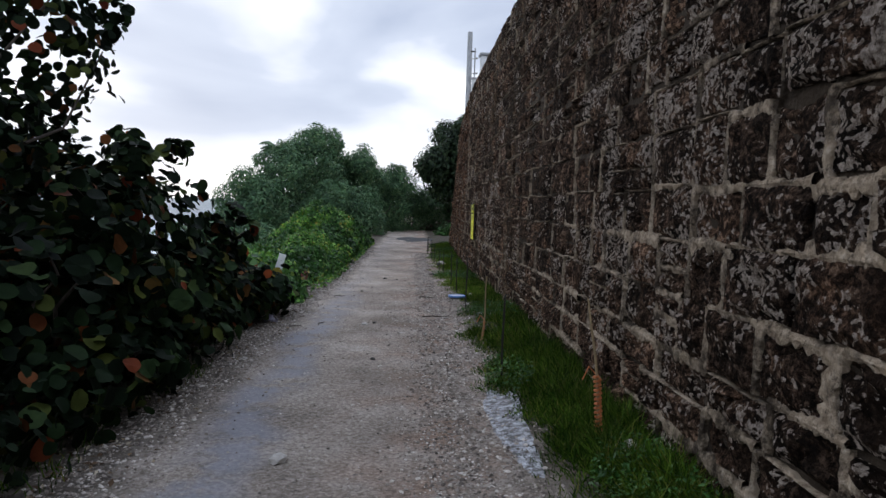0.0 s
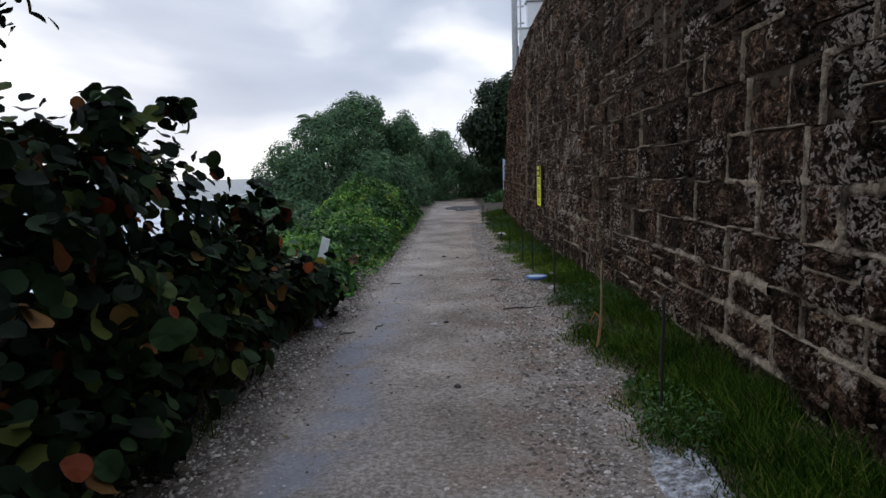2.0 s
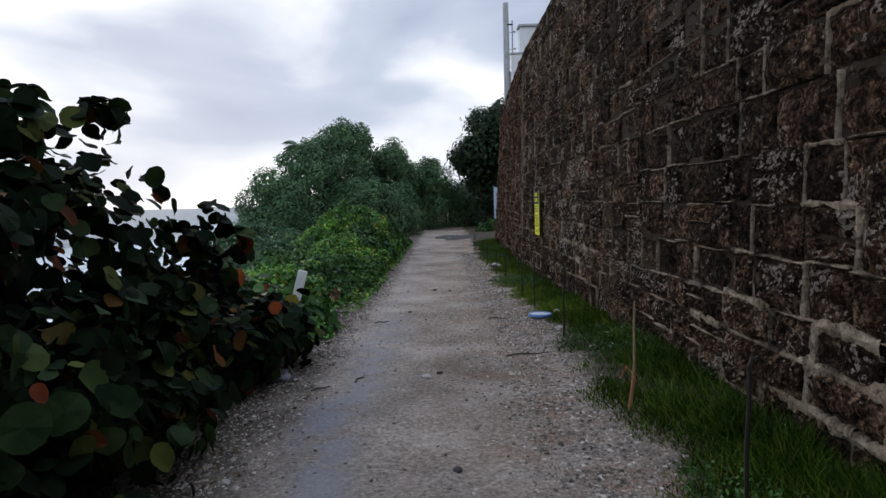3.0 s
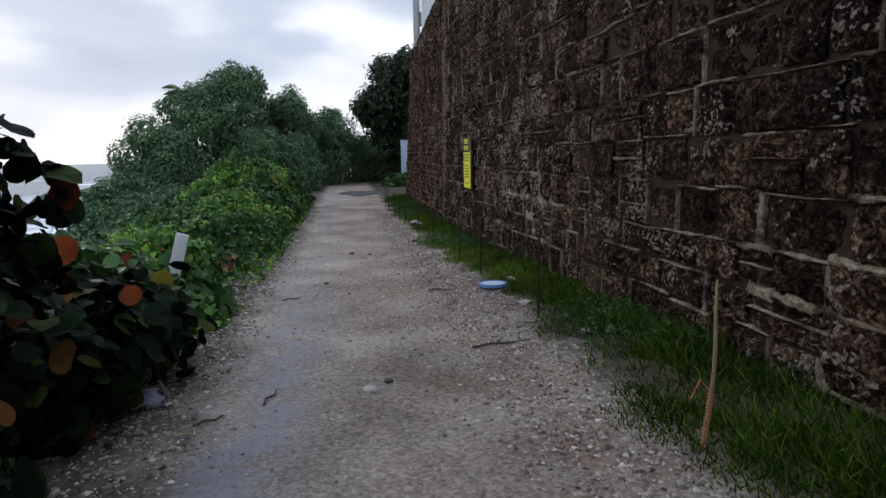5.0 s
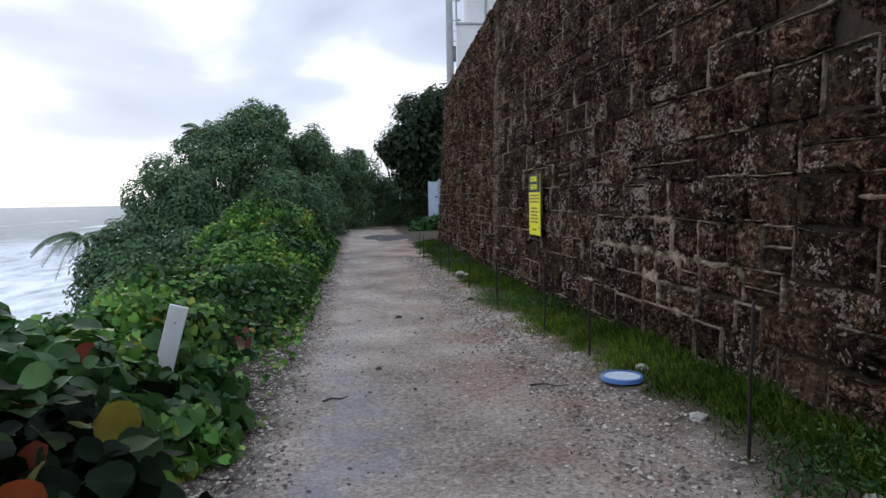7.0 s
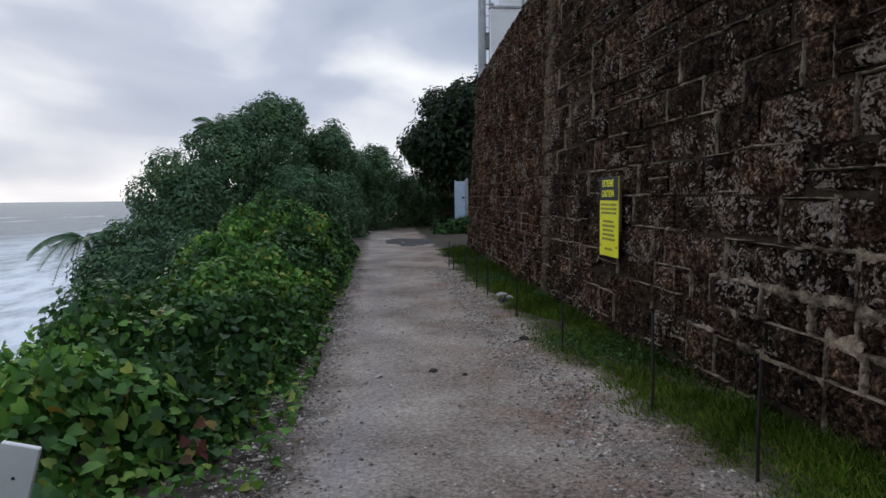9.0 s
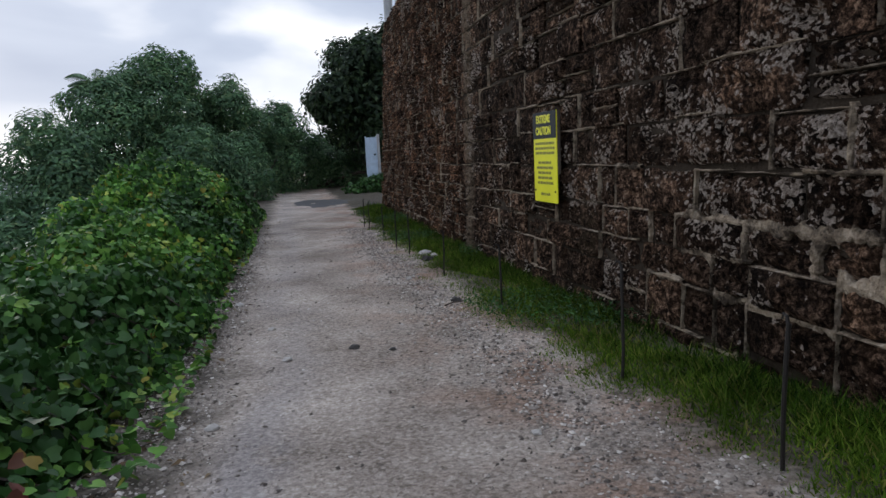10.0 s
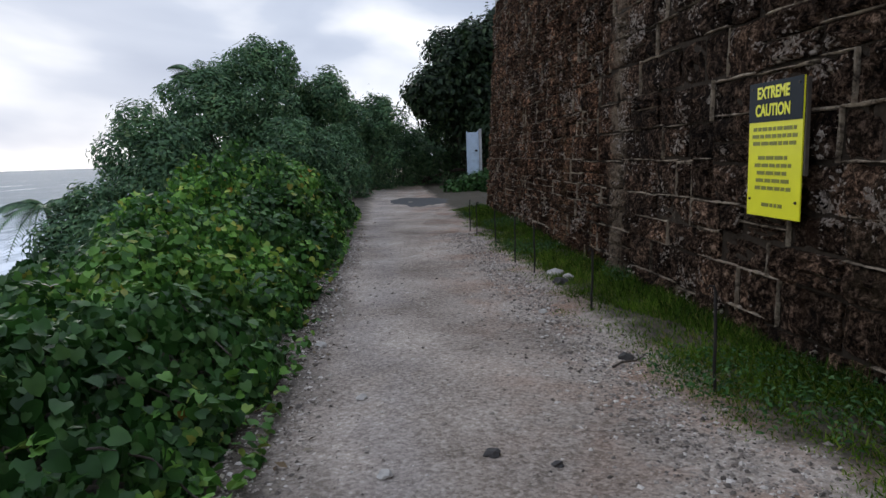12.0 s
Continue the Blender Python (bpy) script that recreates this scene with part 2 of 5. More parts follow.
    c = n.mix(n.math("MULTIPLY", flake, 0.92), c, n.ramp(grain, [(0.40, (0.16, 0.118, 0.092)), (0.60, (0.64, 0.545, 0.46))]))
    n.colour(c)
    h = n.math("ADD", n.math("ADD", n.math("MULTIPLY", rub, 1.6), n.math("MULTIPLY", grain, 0.6)), n.math("SUBTRACT", n.math("MULTIPLY", bit, 0.35), n.math("MULTIPLY", knob, 0.6)))
    n.bump(h, 1.0, 0.085)
    n.set(n.p, "Specular IOR Level", 0.03)
    return n.m


def mortar_material(name="lime_mortar", dirty=0.44):
    n = Nodes(name, 0.92)
    g = n.noise(18.0, 6, 0.7)
    c = n.ramp(g, [(0.3, (0.20, 0.150, 0.105)), (0.52, (0.36, 0.285, 0.205)), (0.72, (0.54, 0.45, 0.35))])
    dirt = n.step(n.math("ADD", n.noise(2.6, 6, 0.75), n.math("MULTIPLY", n.noise(0.4, 3), 0.25)), dirty + 0.10, dirty + 0.24)
    c = n.mix(n.math("MULTIPLY", dirt, 0.92), c, (0.024, 0.017, 0.012))
    crumb = n.step(n.noise(15.0, 7, 0.8, None, 0.3), 0.54, 0.62)
    c = n.mix(n.math("MULTIPLY", crumb, 0.75), c, (0.030, 0.023, 0.018))
    n.set(n.p, "Specular IOR Level", 0.1)
    return n.colour(c).bump(n.math("ADD", g, n.noise(6.0, 5)), 1.0, 0.05).m


def plain(name, colour, rough=0.6, metal=0.0, wear=0.35, scale=8.0):
    n = Nodes(name, rough)
    c = n.mix(wear, colour, n.ramp(n.noise(scale, 6, 0.65), [(0.3, (0.45, 0.43, 0.40)), (0.7, (1.15, 1.13, 1.10))]), "MULTIPLY")
    n.colour(c).bump(n.noise(scale * 5, 4), 0.2, 0.004)
    n.set(n.p, "Metallic", metal)
    return n.m


def sea_material():
    n = Nodes("sea_water", 0.35)
    sep = n.node("SeparateXYZ", Vector=n.geo.outputs["Position"])
    swell = n.noise(1.0, 6, 0.6, n.pos((0.020, 0.006, 1.0)), 0.5)
    fine = n.noise(0.30, 7, 0.7, n.pos((1.2, 0.45, 1.0)))
    off = n.math("ADD", sep.outputs["X"], n.math("MULTIPLY", n.math("SUBTRACT", swell, 0.5), 120.0))
    surf = n.step(off, -100.0, -45.0)                       # the white water near the rocks
    streak = n.step(n.math("ADD", n.math("MULTIPLY", fine, 0.6), n.math("MULTIPLY", swell, 0.5)), 0.44, 0.60)
    line = n.step(n.noise(1.0, 5, 0.6, n.pos((0.045, 0.008, 1.0)), 0.8), 0.63, 0.68)   # breakers further out
    line = n.math("MULTIPLY", line, n.step(sep.outputs["X"], -420.0, -160.0))
    f = n.math("MAXIMUM", n.math("MULTIPLY", surf, streak), line)
    water = n.ramp(fine, [(0.3, (0.12, 0.155, 0.175)), (0.7, (0.22, 0.26, 0.285))])
    c = n.mix(n.math("MULTIPLY", surf, 0.6), water, (0.42, 0.48, 0.50))
    n.colour(n.mix(f, c, (0.82, 0.85, 0.87)))
    n.rough(n.math("ADD", 0.6, n.math("MULTIPLY", f, 0.3)))
    n.set(n.p, "Specular IOR Level", 0.12)
    n.bump(n.math("ADD", fine, swell), 0.6, 1.5)
    return n.m


GRAVEL, STONE, POINTING, MORTAR, SEA = ground_material(), stone_material("weathered_coral_stone"), mortar_material("pale_lime_pointing", 0.50), mortar_material("old_dirty_mortar", 0.24), sea_material()
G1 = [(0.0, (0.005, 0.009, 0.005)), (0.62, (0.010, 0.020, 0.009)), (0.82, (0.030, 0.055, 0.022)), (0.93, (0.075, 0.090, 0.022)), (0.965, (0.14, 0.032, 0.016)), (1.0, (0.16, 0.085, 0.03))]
G2 = [(0.0, (0.028, 0.088, 0.016)), (0.45, (0.088, 0.225, 0.040)), (0.85, (0.185, 0.360, 0.070)), (0.98, (0.32, 0.36, 0.070)), (1.0, (0.36, 0.22, 0.04))]
# greens lightened and blued so the colour carries the haze of distance
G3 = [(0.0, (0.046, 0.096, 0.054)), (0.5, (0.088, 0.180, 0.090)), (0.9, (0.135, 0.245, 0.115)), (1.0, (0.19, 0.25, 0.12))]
G4 = [(0.0, (0.013, 0.025, 0.015)), (0.6, (0.027, 0.053, 0.025)), (1.0, (0.056, 0.088, 0.037))]
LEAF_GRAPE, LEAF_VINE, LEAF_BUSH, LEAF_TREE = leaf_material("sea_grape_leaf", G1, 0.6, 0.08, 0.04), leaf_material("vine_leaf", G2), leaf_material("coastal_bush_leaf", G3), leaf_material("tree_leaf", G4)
GRASS = leaf_material("verge_grass", [(0.0, (0.010, 0.026, 0.003)), (0.5, (0.030, 0.074, 0.008)), (0.85, (0.095, 0.170, 0.020)), (1.0, (0.19, 0.17, 0.05))], 0.65, 0.14, 0.05)
PALE_GRASS = leaf_material("short_turf", [(0.0, (0.040, 0.085, 0.008)), (0.5, (0.090, 0.170, 0.018)), (0.85, (0.165, 0.240, 0.035)), (1.0, (0.26, 0.22, 0.08))], 0.65, 0.2, 0.05)
LEAF_BROAD = leaf_material("broad_creeper_leaf", [(0.0, (0.018, 0.058, 0.012)), (0.6, (0.040, 0.115, 0.026)), (1.0, (0.09, 0.18, 0.055))], 0.45)
BARK = plain("grey_brown_bark", (0.075, 0.058, 0.045), 0.85, 0, 0.7, 14)
WHITE, CONCRETE = plain("white_render", (0.74, 0.76, 0.76), 0.7, 0, 0.25, 1.5), plain("grey_concrete", (0.40, 0.41, 0.42), 0.85, 0, 0.45, 3)


# ---- helpers for meshes ----
def mesh_object(name, verts, faces, material, parent=None, smooth=False):
    me = bpy.data.meshes.new(name)
    me.from_pydata([tuple(v) for v in verts], [], [tuple(f) for f in faces])
    me.update()
    if smooth:
        me.polygons.foreach_set("use_smooth", [True] * len(me.polygons))
    me.materials.append(material)
    ob = new(name, me)
    ob.parent = parent
    return ob


def part(name, bm, material, parent=None, label=""):
    me = bpy.data.meshes.new(name)
    bm.to_mesh(me)
    bm.free()
    me.materials.append(material)
    ob = new(name, me)
    ob.parent = parent
    return tagged(ob, label)


def thing(name, at, label, category, group="", rz=0.0):
    ob = new(name)
    ob.matrix_world = pose(*at, 0, 0, rz)
    ob.empty_display_size = 0.1
    return tagged(ob, label, category, group)


def box(x0, y0, z0, x1, y1, z1, bevel=0.0, segments=1):
    bm = bmesh.new()
    bmesh.ops.create_cube(bm, size=1)
    for v in bm.verts:
        v.co = Vector(((x0 + x1) / 2 + v.co.x * (x1 - x0), (y0 + y1) / 2 + v.co.y * (y1 - y0), (z0 + z1) / 2 + v.co.z * (z1 - z0)))
    if bevel:
        bmesh.ops.bevel(bm, geom=bm.edges[:], offset=bevel, segments=segments, affect="EDGES")
    return bm


def tube(points, radii, sides=7):
    """A tapered limb along points."""
    bm = bmesh.new()
    rings = []
    pts = [Vector(p) for p in points]
    for i, p in enumerate(pts):
        d = (pts[min(i + 1, len(pts) - 1)] - pts[max(i - 1, 0)]).normalized()
        a = d.orthogonal().normalized()
        b = d.cross(a)
        rings.append([bm.verts.new(p + (a * math.cos(k * math.tau / sides) + b * math.sin(k * math.tau / sides)) * radii[i]) for k in range(sides)])
    for r0, r1 in zip(rings, rings[1:]):
        for k in range(sides):
            bm.faces.new((r0[k], r0[(k + 1) % sides], r1[(k + 1) % sides], r1[k]))
    bm.faces.new(rings[0][::-1])
    bm.faces.new(rings[-1])
    bmesh.ops.recalc_face_normals(bm, faces=bm.faces[:])
    return bm


def lump(radius, seed, squash=0.6, rough=0.35, sub=2):
    """An uneven stone."""
    bm = bmesh.new()
    bmesh.ops.create_icosphere(bm, subdivisions=sub, radius=radius)
    for v in bm.verts:
        k = 1 + rough * noise.noise(v.co * (1.6 / radius) + Vector((seed * 7.3, seed, 0)))
        v.co = Vector((v.co.x * k, v.co.y * k, max(v.co.z * k * squash, -radius * squash * 0.35)))
    return bm


RNG = np.random.default_rng(5)


def leaf_template(kind):
    """A leaf in its own plane: base at the origin, along +y, z up; folded along the rib."""
    if kind == "round":
        pts = [(0.0, 0.04)] + [(0.52 * math.sin(a) * (1 + 0.04 * math.sin(3 * a)), 0.5 - 0.5 * math.cos(a)) for a in (0.45, 0.95, 1.45, 1.95, 2.5, math.pi, 3.78, 4.33, 4.83, 5.33, 5.83)]
        v = [(x, y, 0.20 * abs(x) - 0.14 * y * y + 0.03 * math.sin(9 * x + 5 * y)) for x, y in pts] + [(0.0, 0.5, -0.04)]
        f = [(k, (k + 1) % 12, 12) for k in range(12)]
    elif kind == "heart":
        pts = [(0.0, 0.08), (0.32, -0.08), (0.50, 0.26), (0.34, 0.70), (0.0, 0.98), (-0.34, 0.70), (-0.50, 0.26), (-0.32, -0.08)]
        v = [(x, y, 0.22 * abs(x) - 0.25 * y * y) for x, y in pts] + [(0.0, 0.45, -0.06)]
        f = [(0, 1, 8), (1, 2, 8), (2, 3, 8), (3, 4, 8), (4, 5, 8), (5, 6, 8), (6, 7, 8), (7, 0, 8)]
    elif kind == "oval":
        v = [(0, 0, 0), (0.22, 0.4, 0.08), (0, 1, -0.10), (-0.22, 0.4, 0.08)]
        f = [(0, 1, 2), (0, 2, 3)]
    else:
        v = [(-0.5, 0, 0), (0.5, 0, 0), (0.34, 0.55, 0.06), (0.0, 1.0, 0.30), (-0.34, 0.55, 0.06)]
        f = [(0, 1, 2, 4), (4, 2, 3)]
    return np.array(v, float), f


def frames_for(normals, tips):
    """Axes (right, along, up) for leaves that face along normals and point roughly along tips."""
    n = normals / np.linalg.norm(normals, axis=1, keepdims=True)
    a = tips - n * (tips * n).sum(1, keepdims=True)
    a /= np.linalg.norm(a, axis=1, keepdims=True) + 1e-9
    return np.stack([np.cross(a, n), a, n], axis=2)


def scatter(name, kind, places, axes, sizes, material, parent, widths=None):
    """Many leaves in one mesh."""
    tv, tf = leaf_template(kind)
    s = np.repeat(sizes[:, None], 3, 1)
    if widths is not None:
        s[:, 0] = widths
    v = (tv[None] * s[:, None, :]) @ np.transpose(axes, (0, 2, 1)) + places[:, None, :]
    n, k = len(places), len(tv)
    loops = np.concatenate([np.array(f) for f in tf])
    lens = np.array([len(f) for f in tf])
    me = bpy.data.meshes.new(name)
    me.vertices.add(n * k)
    me.vertices.foreach_set("co", v.reshape(-1).astype(np.float32))
    me.loops.add(n * len(loops))
    me.loops.foreach_set("vertex_index", (loops[None] + (np.arange(n) * k)[:, None]).reshape(-1).astype(np.int32))
    me.polygons.add(n * len(lens))
    tot = np.tile(lens, n)
    me.polygons.foreach_set("loop_start", np.concatenate([[0], np.cumsum(tot)[:-1]]).astype(np.int32))
    me.update(calc_edges=True)
    me.validate()
    me.materials.append(material)
    ob = new(name, me)
    ob.parent = parent
    return ob


def clump_leaves(clumps, per_m2, size, droop=0.4, inner=0.3, spread=0.16, rough=0.5):
    """Leaf places on the skins of overlapping clumps (x, y, z, rx, ry, rz), thinner inside them."""
    P, Nn = [], []
    C = np.array(clumps, float)
    for x, y, z, a, b, c in clumps:
        area = 4 * math.pi * ((a * b) ** 1.6 / 3 + (a * c) ** 1.6 / 3 + (b * c) ** 1.6 / 3) ** (1 / 1.6)
        n = int(area * per_m2)
        d = RNG.normal(size=(n, 3))
        d /= np.linalg.norm(d, axis=1, keepdims=True)
        r = 1 + RNG.normal(size=(n, 1)) * spread
        deep = RNG.random((n, 1)) < inner
        r = np.where(deep, 0.45 + 0.5 * RNG.random((n, 1)), r)
        P.append(np.array([x, y, z]) + d * r * np.array([a, b, c]))
        Nn.append(d / np.array([a, b, c]) * min(a, b, c))
    P, Nn = np.concatenate(P), np.concatenate(Nn)
    q = (((P[:, None, :] - C[None, :, :3]) / C[None, :, 3:]) ** 2).sum(2).min(1)
    keep = (q > 0.45) | (RNG.random(len(P)) < 0.12)
    P, Nn = P[keep], Nn[keep]
    Nn = Nn / (np.linalg.norm(Nn, axis=1, keepdims=True) + 1e-9) + np.array([0, 0, 0.45]) + RNG.normal(size=P.shape) * rough
    tips = RNG.normal(size=P.shape) + np.array([0, 0, -droop])
    return P, frames_for(Nn, tips), size * (0.65 + 0.7 * RNG.random(len(P)))


# ---- the lie of the land ----
def base_z(y):
    return float(np.interp(y, [-20, 0, 8, 11, 14, 17, 20, 36, 60], [0.06, 0.05, 0.03, -0.05, -0.10, -0.17, -0.20, -0.30, -0.30]))


def wall_x(y):
    return float(np.interp(y, [-20, 20.6, 21.4, 31.5, 60], [1.63, 1.63, 1.635, 1.79, 2.6]))


def ground_z(x, y):
    z = base_z(y)
    edge = -2.9 - max(0, y - 30) * 0.10
    if x < edge:
        z += float(np.interp(edge - x, [0, 1.0, 4, 10, 16, 30, 400], [0, -0.25, -2.2, -6.0, -8.2, -9.5, -12.0]))
    if 0.6 < x < 3:
        z += 0.16 * min(1, (x - 0.6) / 1.0) * float(np.interp(y, [0, 8, 16], [1, 0.9, 0.4]))
    z += 0.03 * noise.noise((x * 0.7, y * 0.5, 3.0)) + 0.012 * noise.noise((x * 3, y * 3, 0))
    return z


def build_ground():
    xs = np.concatenate([[-2500, -900, -400, -120, -60, -35], np.arange(-24, -4, 1.5), np.arange(-4, 4.01, 0.16), [6, 10, 20, 60, 200, 900, 2500]])
    ys = np.concatenate([[-2500, -600, -120, -40], np.arange(-16, 0, 1.0), np.arange(0, 26, 0.2), np.arange(26, 60, 1.0), [70, 100, 200, 600, 2500]])
    verts = [(x, y, ground_z(x, y) if abs(y) < 300 else ground_z(x, 100)) for y in ys for x in xs]
    w = len(xs)
    faces = [(j * w + i, j * w + i + 1, (j + 1) * w + i + 1, (j + 1) * w + i) for j in range(len(ys) - 1) for i in range(w - 1)]
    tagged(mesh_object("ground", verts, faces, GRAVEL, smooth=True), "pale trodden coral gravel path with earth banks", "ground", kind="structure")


build_ground()
tagged(mesh_object("water", [(-4500, -4000, -8.0), (-8, -4000, -8.0), (-8, 4500, -8.0), (-4500, 4500, -8.0)], [(0, 1, 2, 3)], SEA), "grey sea with lines of white surf", "sea", kind="structure")

# ---- the old sea wall ----
BATTER = 0.022
WALL_TOP = 5.35


def batter(y, z):
    return z * (BATTER + 0.045 * min(1, max(0, (y - 20) / 10)))


def build_wall():
    line = [(wall_x(y) + 0.016, y) for y in (-14, 0, 10, 20.6, 21.4, 26, 31.3)]
    line += [(1.82 + 1.2 - 1.2 * math.cos(radians(a)), 31.3 + 1.2 * math.sin(radians(a))) for a in (12, 26, 42, 60, 78, 90)]
    line += [(10, 32.6), (10, -14)]
    bm = bmesh.new()
    lo = [bm.verts.new((x, y, -1.0)) for x, y in line]
    hi = [bm.verts.new((x + (batter(y, WALL_TOP) if x < 9 else 0), y, WALL_TOP)) for x, y in line]
    n = len(line)
    for i in range(n):
        bm.faces.new((lo[i], lo[(i + 1) % n], hi[(i + 1) % n], hi[i]))
    bm.faces.new(hi)
    bm.faces.new(lo[::-1])
    bmesh.ops.recalc_face_normals(bm, faces=bm.faces[:])
    return tagged(part("wall_sea", bm, MORTAR), "tall dark weathered coral-stone retaining wall", "wall", kind="structure")


WALL = build_wall()


def surface_x(y, z):
    return wall_x(y) + batter(y, z)


# ---- the thicket, the vines and the bushes on the seaward bank ----
def lumpy(main, per, lo, hi, seed):
    """Breaks each large mass into many smaller clumps on its skin."""
    rng = np.random.default_rng(seed)
    out = []
    for x, y, z, a, b, c in main:
        out.append((x, y, z, a * 0.80, b * 0.80, c * 0.80))
        for _ in range(int(per * (a * b + a * c + b * c) / 3)):
            d = rng.normal(size=3)
            d /= np.linalg.norm(d)
            d[2] = abs(d[2]) if rng.random() < 0.7 else d[2]
            r = lo + (hi - lo) * rng.random() ** 1.6
            k = 0.80 + 0.30 * rng.random() - 0.14 * r / hi
            out.append((x + d[0] * a * k, y + d[1] * b * k, z + d[2] * c * k, r, r, r * 0.85))
    return out


def limbs(parent, base, ends, r0, seed, name="limb"):
    """Tapered, crooked limbs from the stem's fork to the crown, each a part."""
    rng = np.random.default_rng(seed)
    for e in ends:
        b, e = Vector(base), Vector(e)
        pts = [b.lerp(e, k / 5) + Vector(rng.normal(size=3) * 0.05 * (e - b).length * (0 < k < 5)) for k in range(6)]
        part(name, tube(pts, [r0 * (1 - 0.15 * k) for k in range(6)], 6), BARK, parent)


def bush(name, label, category, at, clumps, per_m2, size, kind, material, stems, stem_r, spread=0.12, inner=0.35, seed=1):
    ob = thing(name, (at[0], at[1], ground_z(*at)), label, category)
    o = np.array(ob.location)
    P, A, S = clump_leaves(clumps, per_m2, size, inner=inner, spread=spread, rough=0.3 if kind == "oval" else 0.5)
    low = np.array([ground_z(x, y) for x, y in P[:, :2]]) if len(P) < 60000 else np.full(len(P), -9.0)
    keep = P[:, 2] > low + 0.03
    scatter("crown", kind, P[keep] - o, A[keep], S[keep], material, ob)
    limbs(ob, (0, 0, -0.1), [tuple(np.array(s) - o) for s in stems], stem_r, seed, "stem")
    return ob


THICKET = [
    ("coastal_thicket", "tall vine-draped grey-green coastal thicket on the bank", (-6.4, 40.5),
     [(-6.2, 42.0, 3.0, 1.75, 3.0, 3.6), (-7.9, 40.0, 1.55, 2.0, 3.2, 3.4), (-4.9, 39.0, 0.8, 1.7, 2.8, 2.2), (-7.2, 42.5, 4.6, 0.8, 1.0, 1.1)], 11),
    ("coastal_thicket", "sloping grey-green coastal thicket above the surf", (-10.0, 37.0),
     [(-9.0, 37.0, 0.1, 1.9, 3.2, 3.0), (-10.2, 35.4, -2.3, 1.7, 3.0, 3.0), (-11.0, 34.5, -4.6, 1.6, 3.0, 3.0), (-8.0, 33.0, -2.4, 1.8, 3.0, 2.9)], 12),
    ("coastal_thicket", "rounded green thicket at the bend of the path", (-3.3, 44.0),
     [(-3.5, 44.5, 2.5, 1.35, 2.2, 3.1), (-1.6, 47.0, 1.7, 1.5, 2.2, 3.0), (-3.2, 40.5, 0.6, 1.5, 2.4, 1.7), (-4.4, 43.5, 1.6, 1.0, 1.6, 2.6)], 13),
    ("coastal_thicket", "dark hedge of scrub closing the path's far end", (0.4, 50.0),
     [(-0.6, 50.0, 1.0, 2.4, 2.0, 2.3), (1.6, 51.0, 0.9, 2.4, 2.0, 2.0), (4.6, 51.0, 0.9, 2.6, 2.0, 2.2), (7.8, 50.0, 1.0, 2.6, 2.2, 2.4)], 14),
]
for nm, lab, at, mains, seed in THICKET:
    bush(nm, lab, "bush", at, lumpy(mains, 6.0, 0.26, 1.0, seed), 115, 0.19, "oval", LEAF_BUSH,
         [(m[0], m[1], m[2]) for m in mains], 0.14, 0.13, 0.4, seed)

# the tall shade tree beyond the wall's end
bush("shade_tree", "dark broad-leaved shade tree beyond the wall", "tree", (4.2, 47.5),
     lumpy([(3.8, 47.0, 4.8, 2.5, 2.6, 2.7), (5.8, 47.5, 5.7, 2.9, 2.8, 3.0), (1.7, 46.5, 4.2, 1.6, 1.7, 1.7), (3.2, 46.8, 6.0, 1.5, 1.6, 1.4), (4.2, 47.0, 2.4, 2.2, 2.2, 1.8)], 4.0, 0.5, 1.1, 21),
     70, 0.34, "oval", LEAF_TREE, [(3.6, 47.0, 5.0), (5.6, 47.5, 5.9), (1.9, 46.5, 3.9), (4.4, 47.0, 7.0)], 0.24, 0.2, 0.3, 21)


def mound_height(x, y):
    """How high the vines stand over the ground: round heaps with creases between them."""
    H = np.interp(y, [10.2, 11, 13, 16, 19, 22, 25, 28, 30.5, 33], [0.25, 0.48, 0.58, 0.66, 0.85, 1.2, 1.5, 1.45, 1.1, 0.0])
    s = -2.06 - x - 0.42 * np.exp(-((y - 13.2) / 1.0) ** 2) + 0.16 * np.exp(-((y - 16.1) / 0.7) ** 2) - 0.12 * np.exp(-((y - 17.9) / 0.5) ** 2) + 0.20 * np.sin(y * 1.7) * np.sin(y * 0.61 + 1) + 0.10 * np.sin(y * 4.1 + 0.8 * np.sin(y)) + 0.06 * np.sin(y * 9.7)
    k = np.interp(s, [0, 0.15, 0.5, 1.0, 1.9, 2.8, 4.5, 6.5], [0, 0.22, 0.50, 0.84, 1.0, 0.92, 0.6, 0.35])
    a = 2.1 * x + 0.6 * y + 0.8 * np.sin(1.3 * y + 0.4)
    b = 1.45 * y - 0.7 * x + 0.9 * np.sin(1.8 * x + 1.0)
    heaps = np.sqrt(np.abs(np.sin(a) * np.sin(b)))
    a2, b2 = 5.3 * x - 2.2 * y + 1.0 * np.sin(2.9 * y), 4.6 * y + 2.4 * x + 0.9 * np.sin(4.3 * x)
    small = np.sqrt(np.abs(np.sin(a2) * np.sin(b2)))
    return H * k * (0.34 + 0.74 * heaps + 0.42 * small)


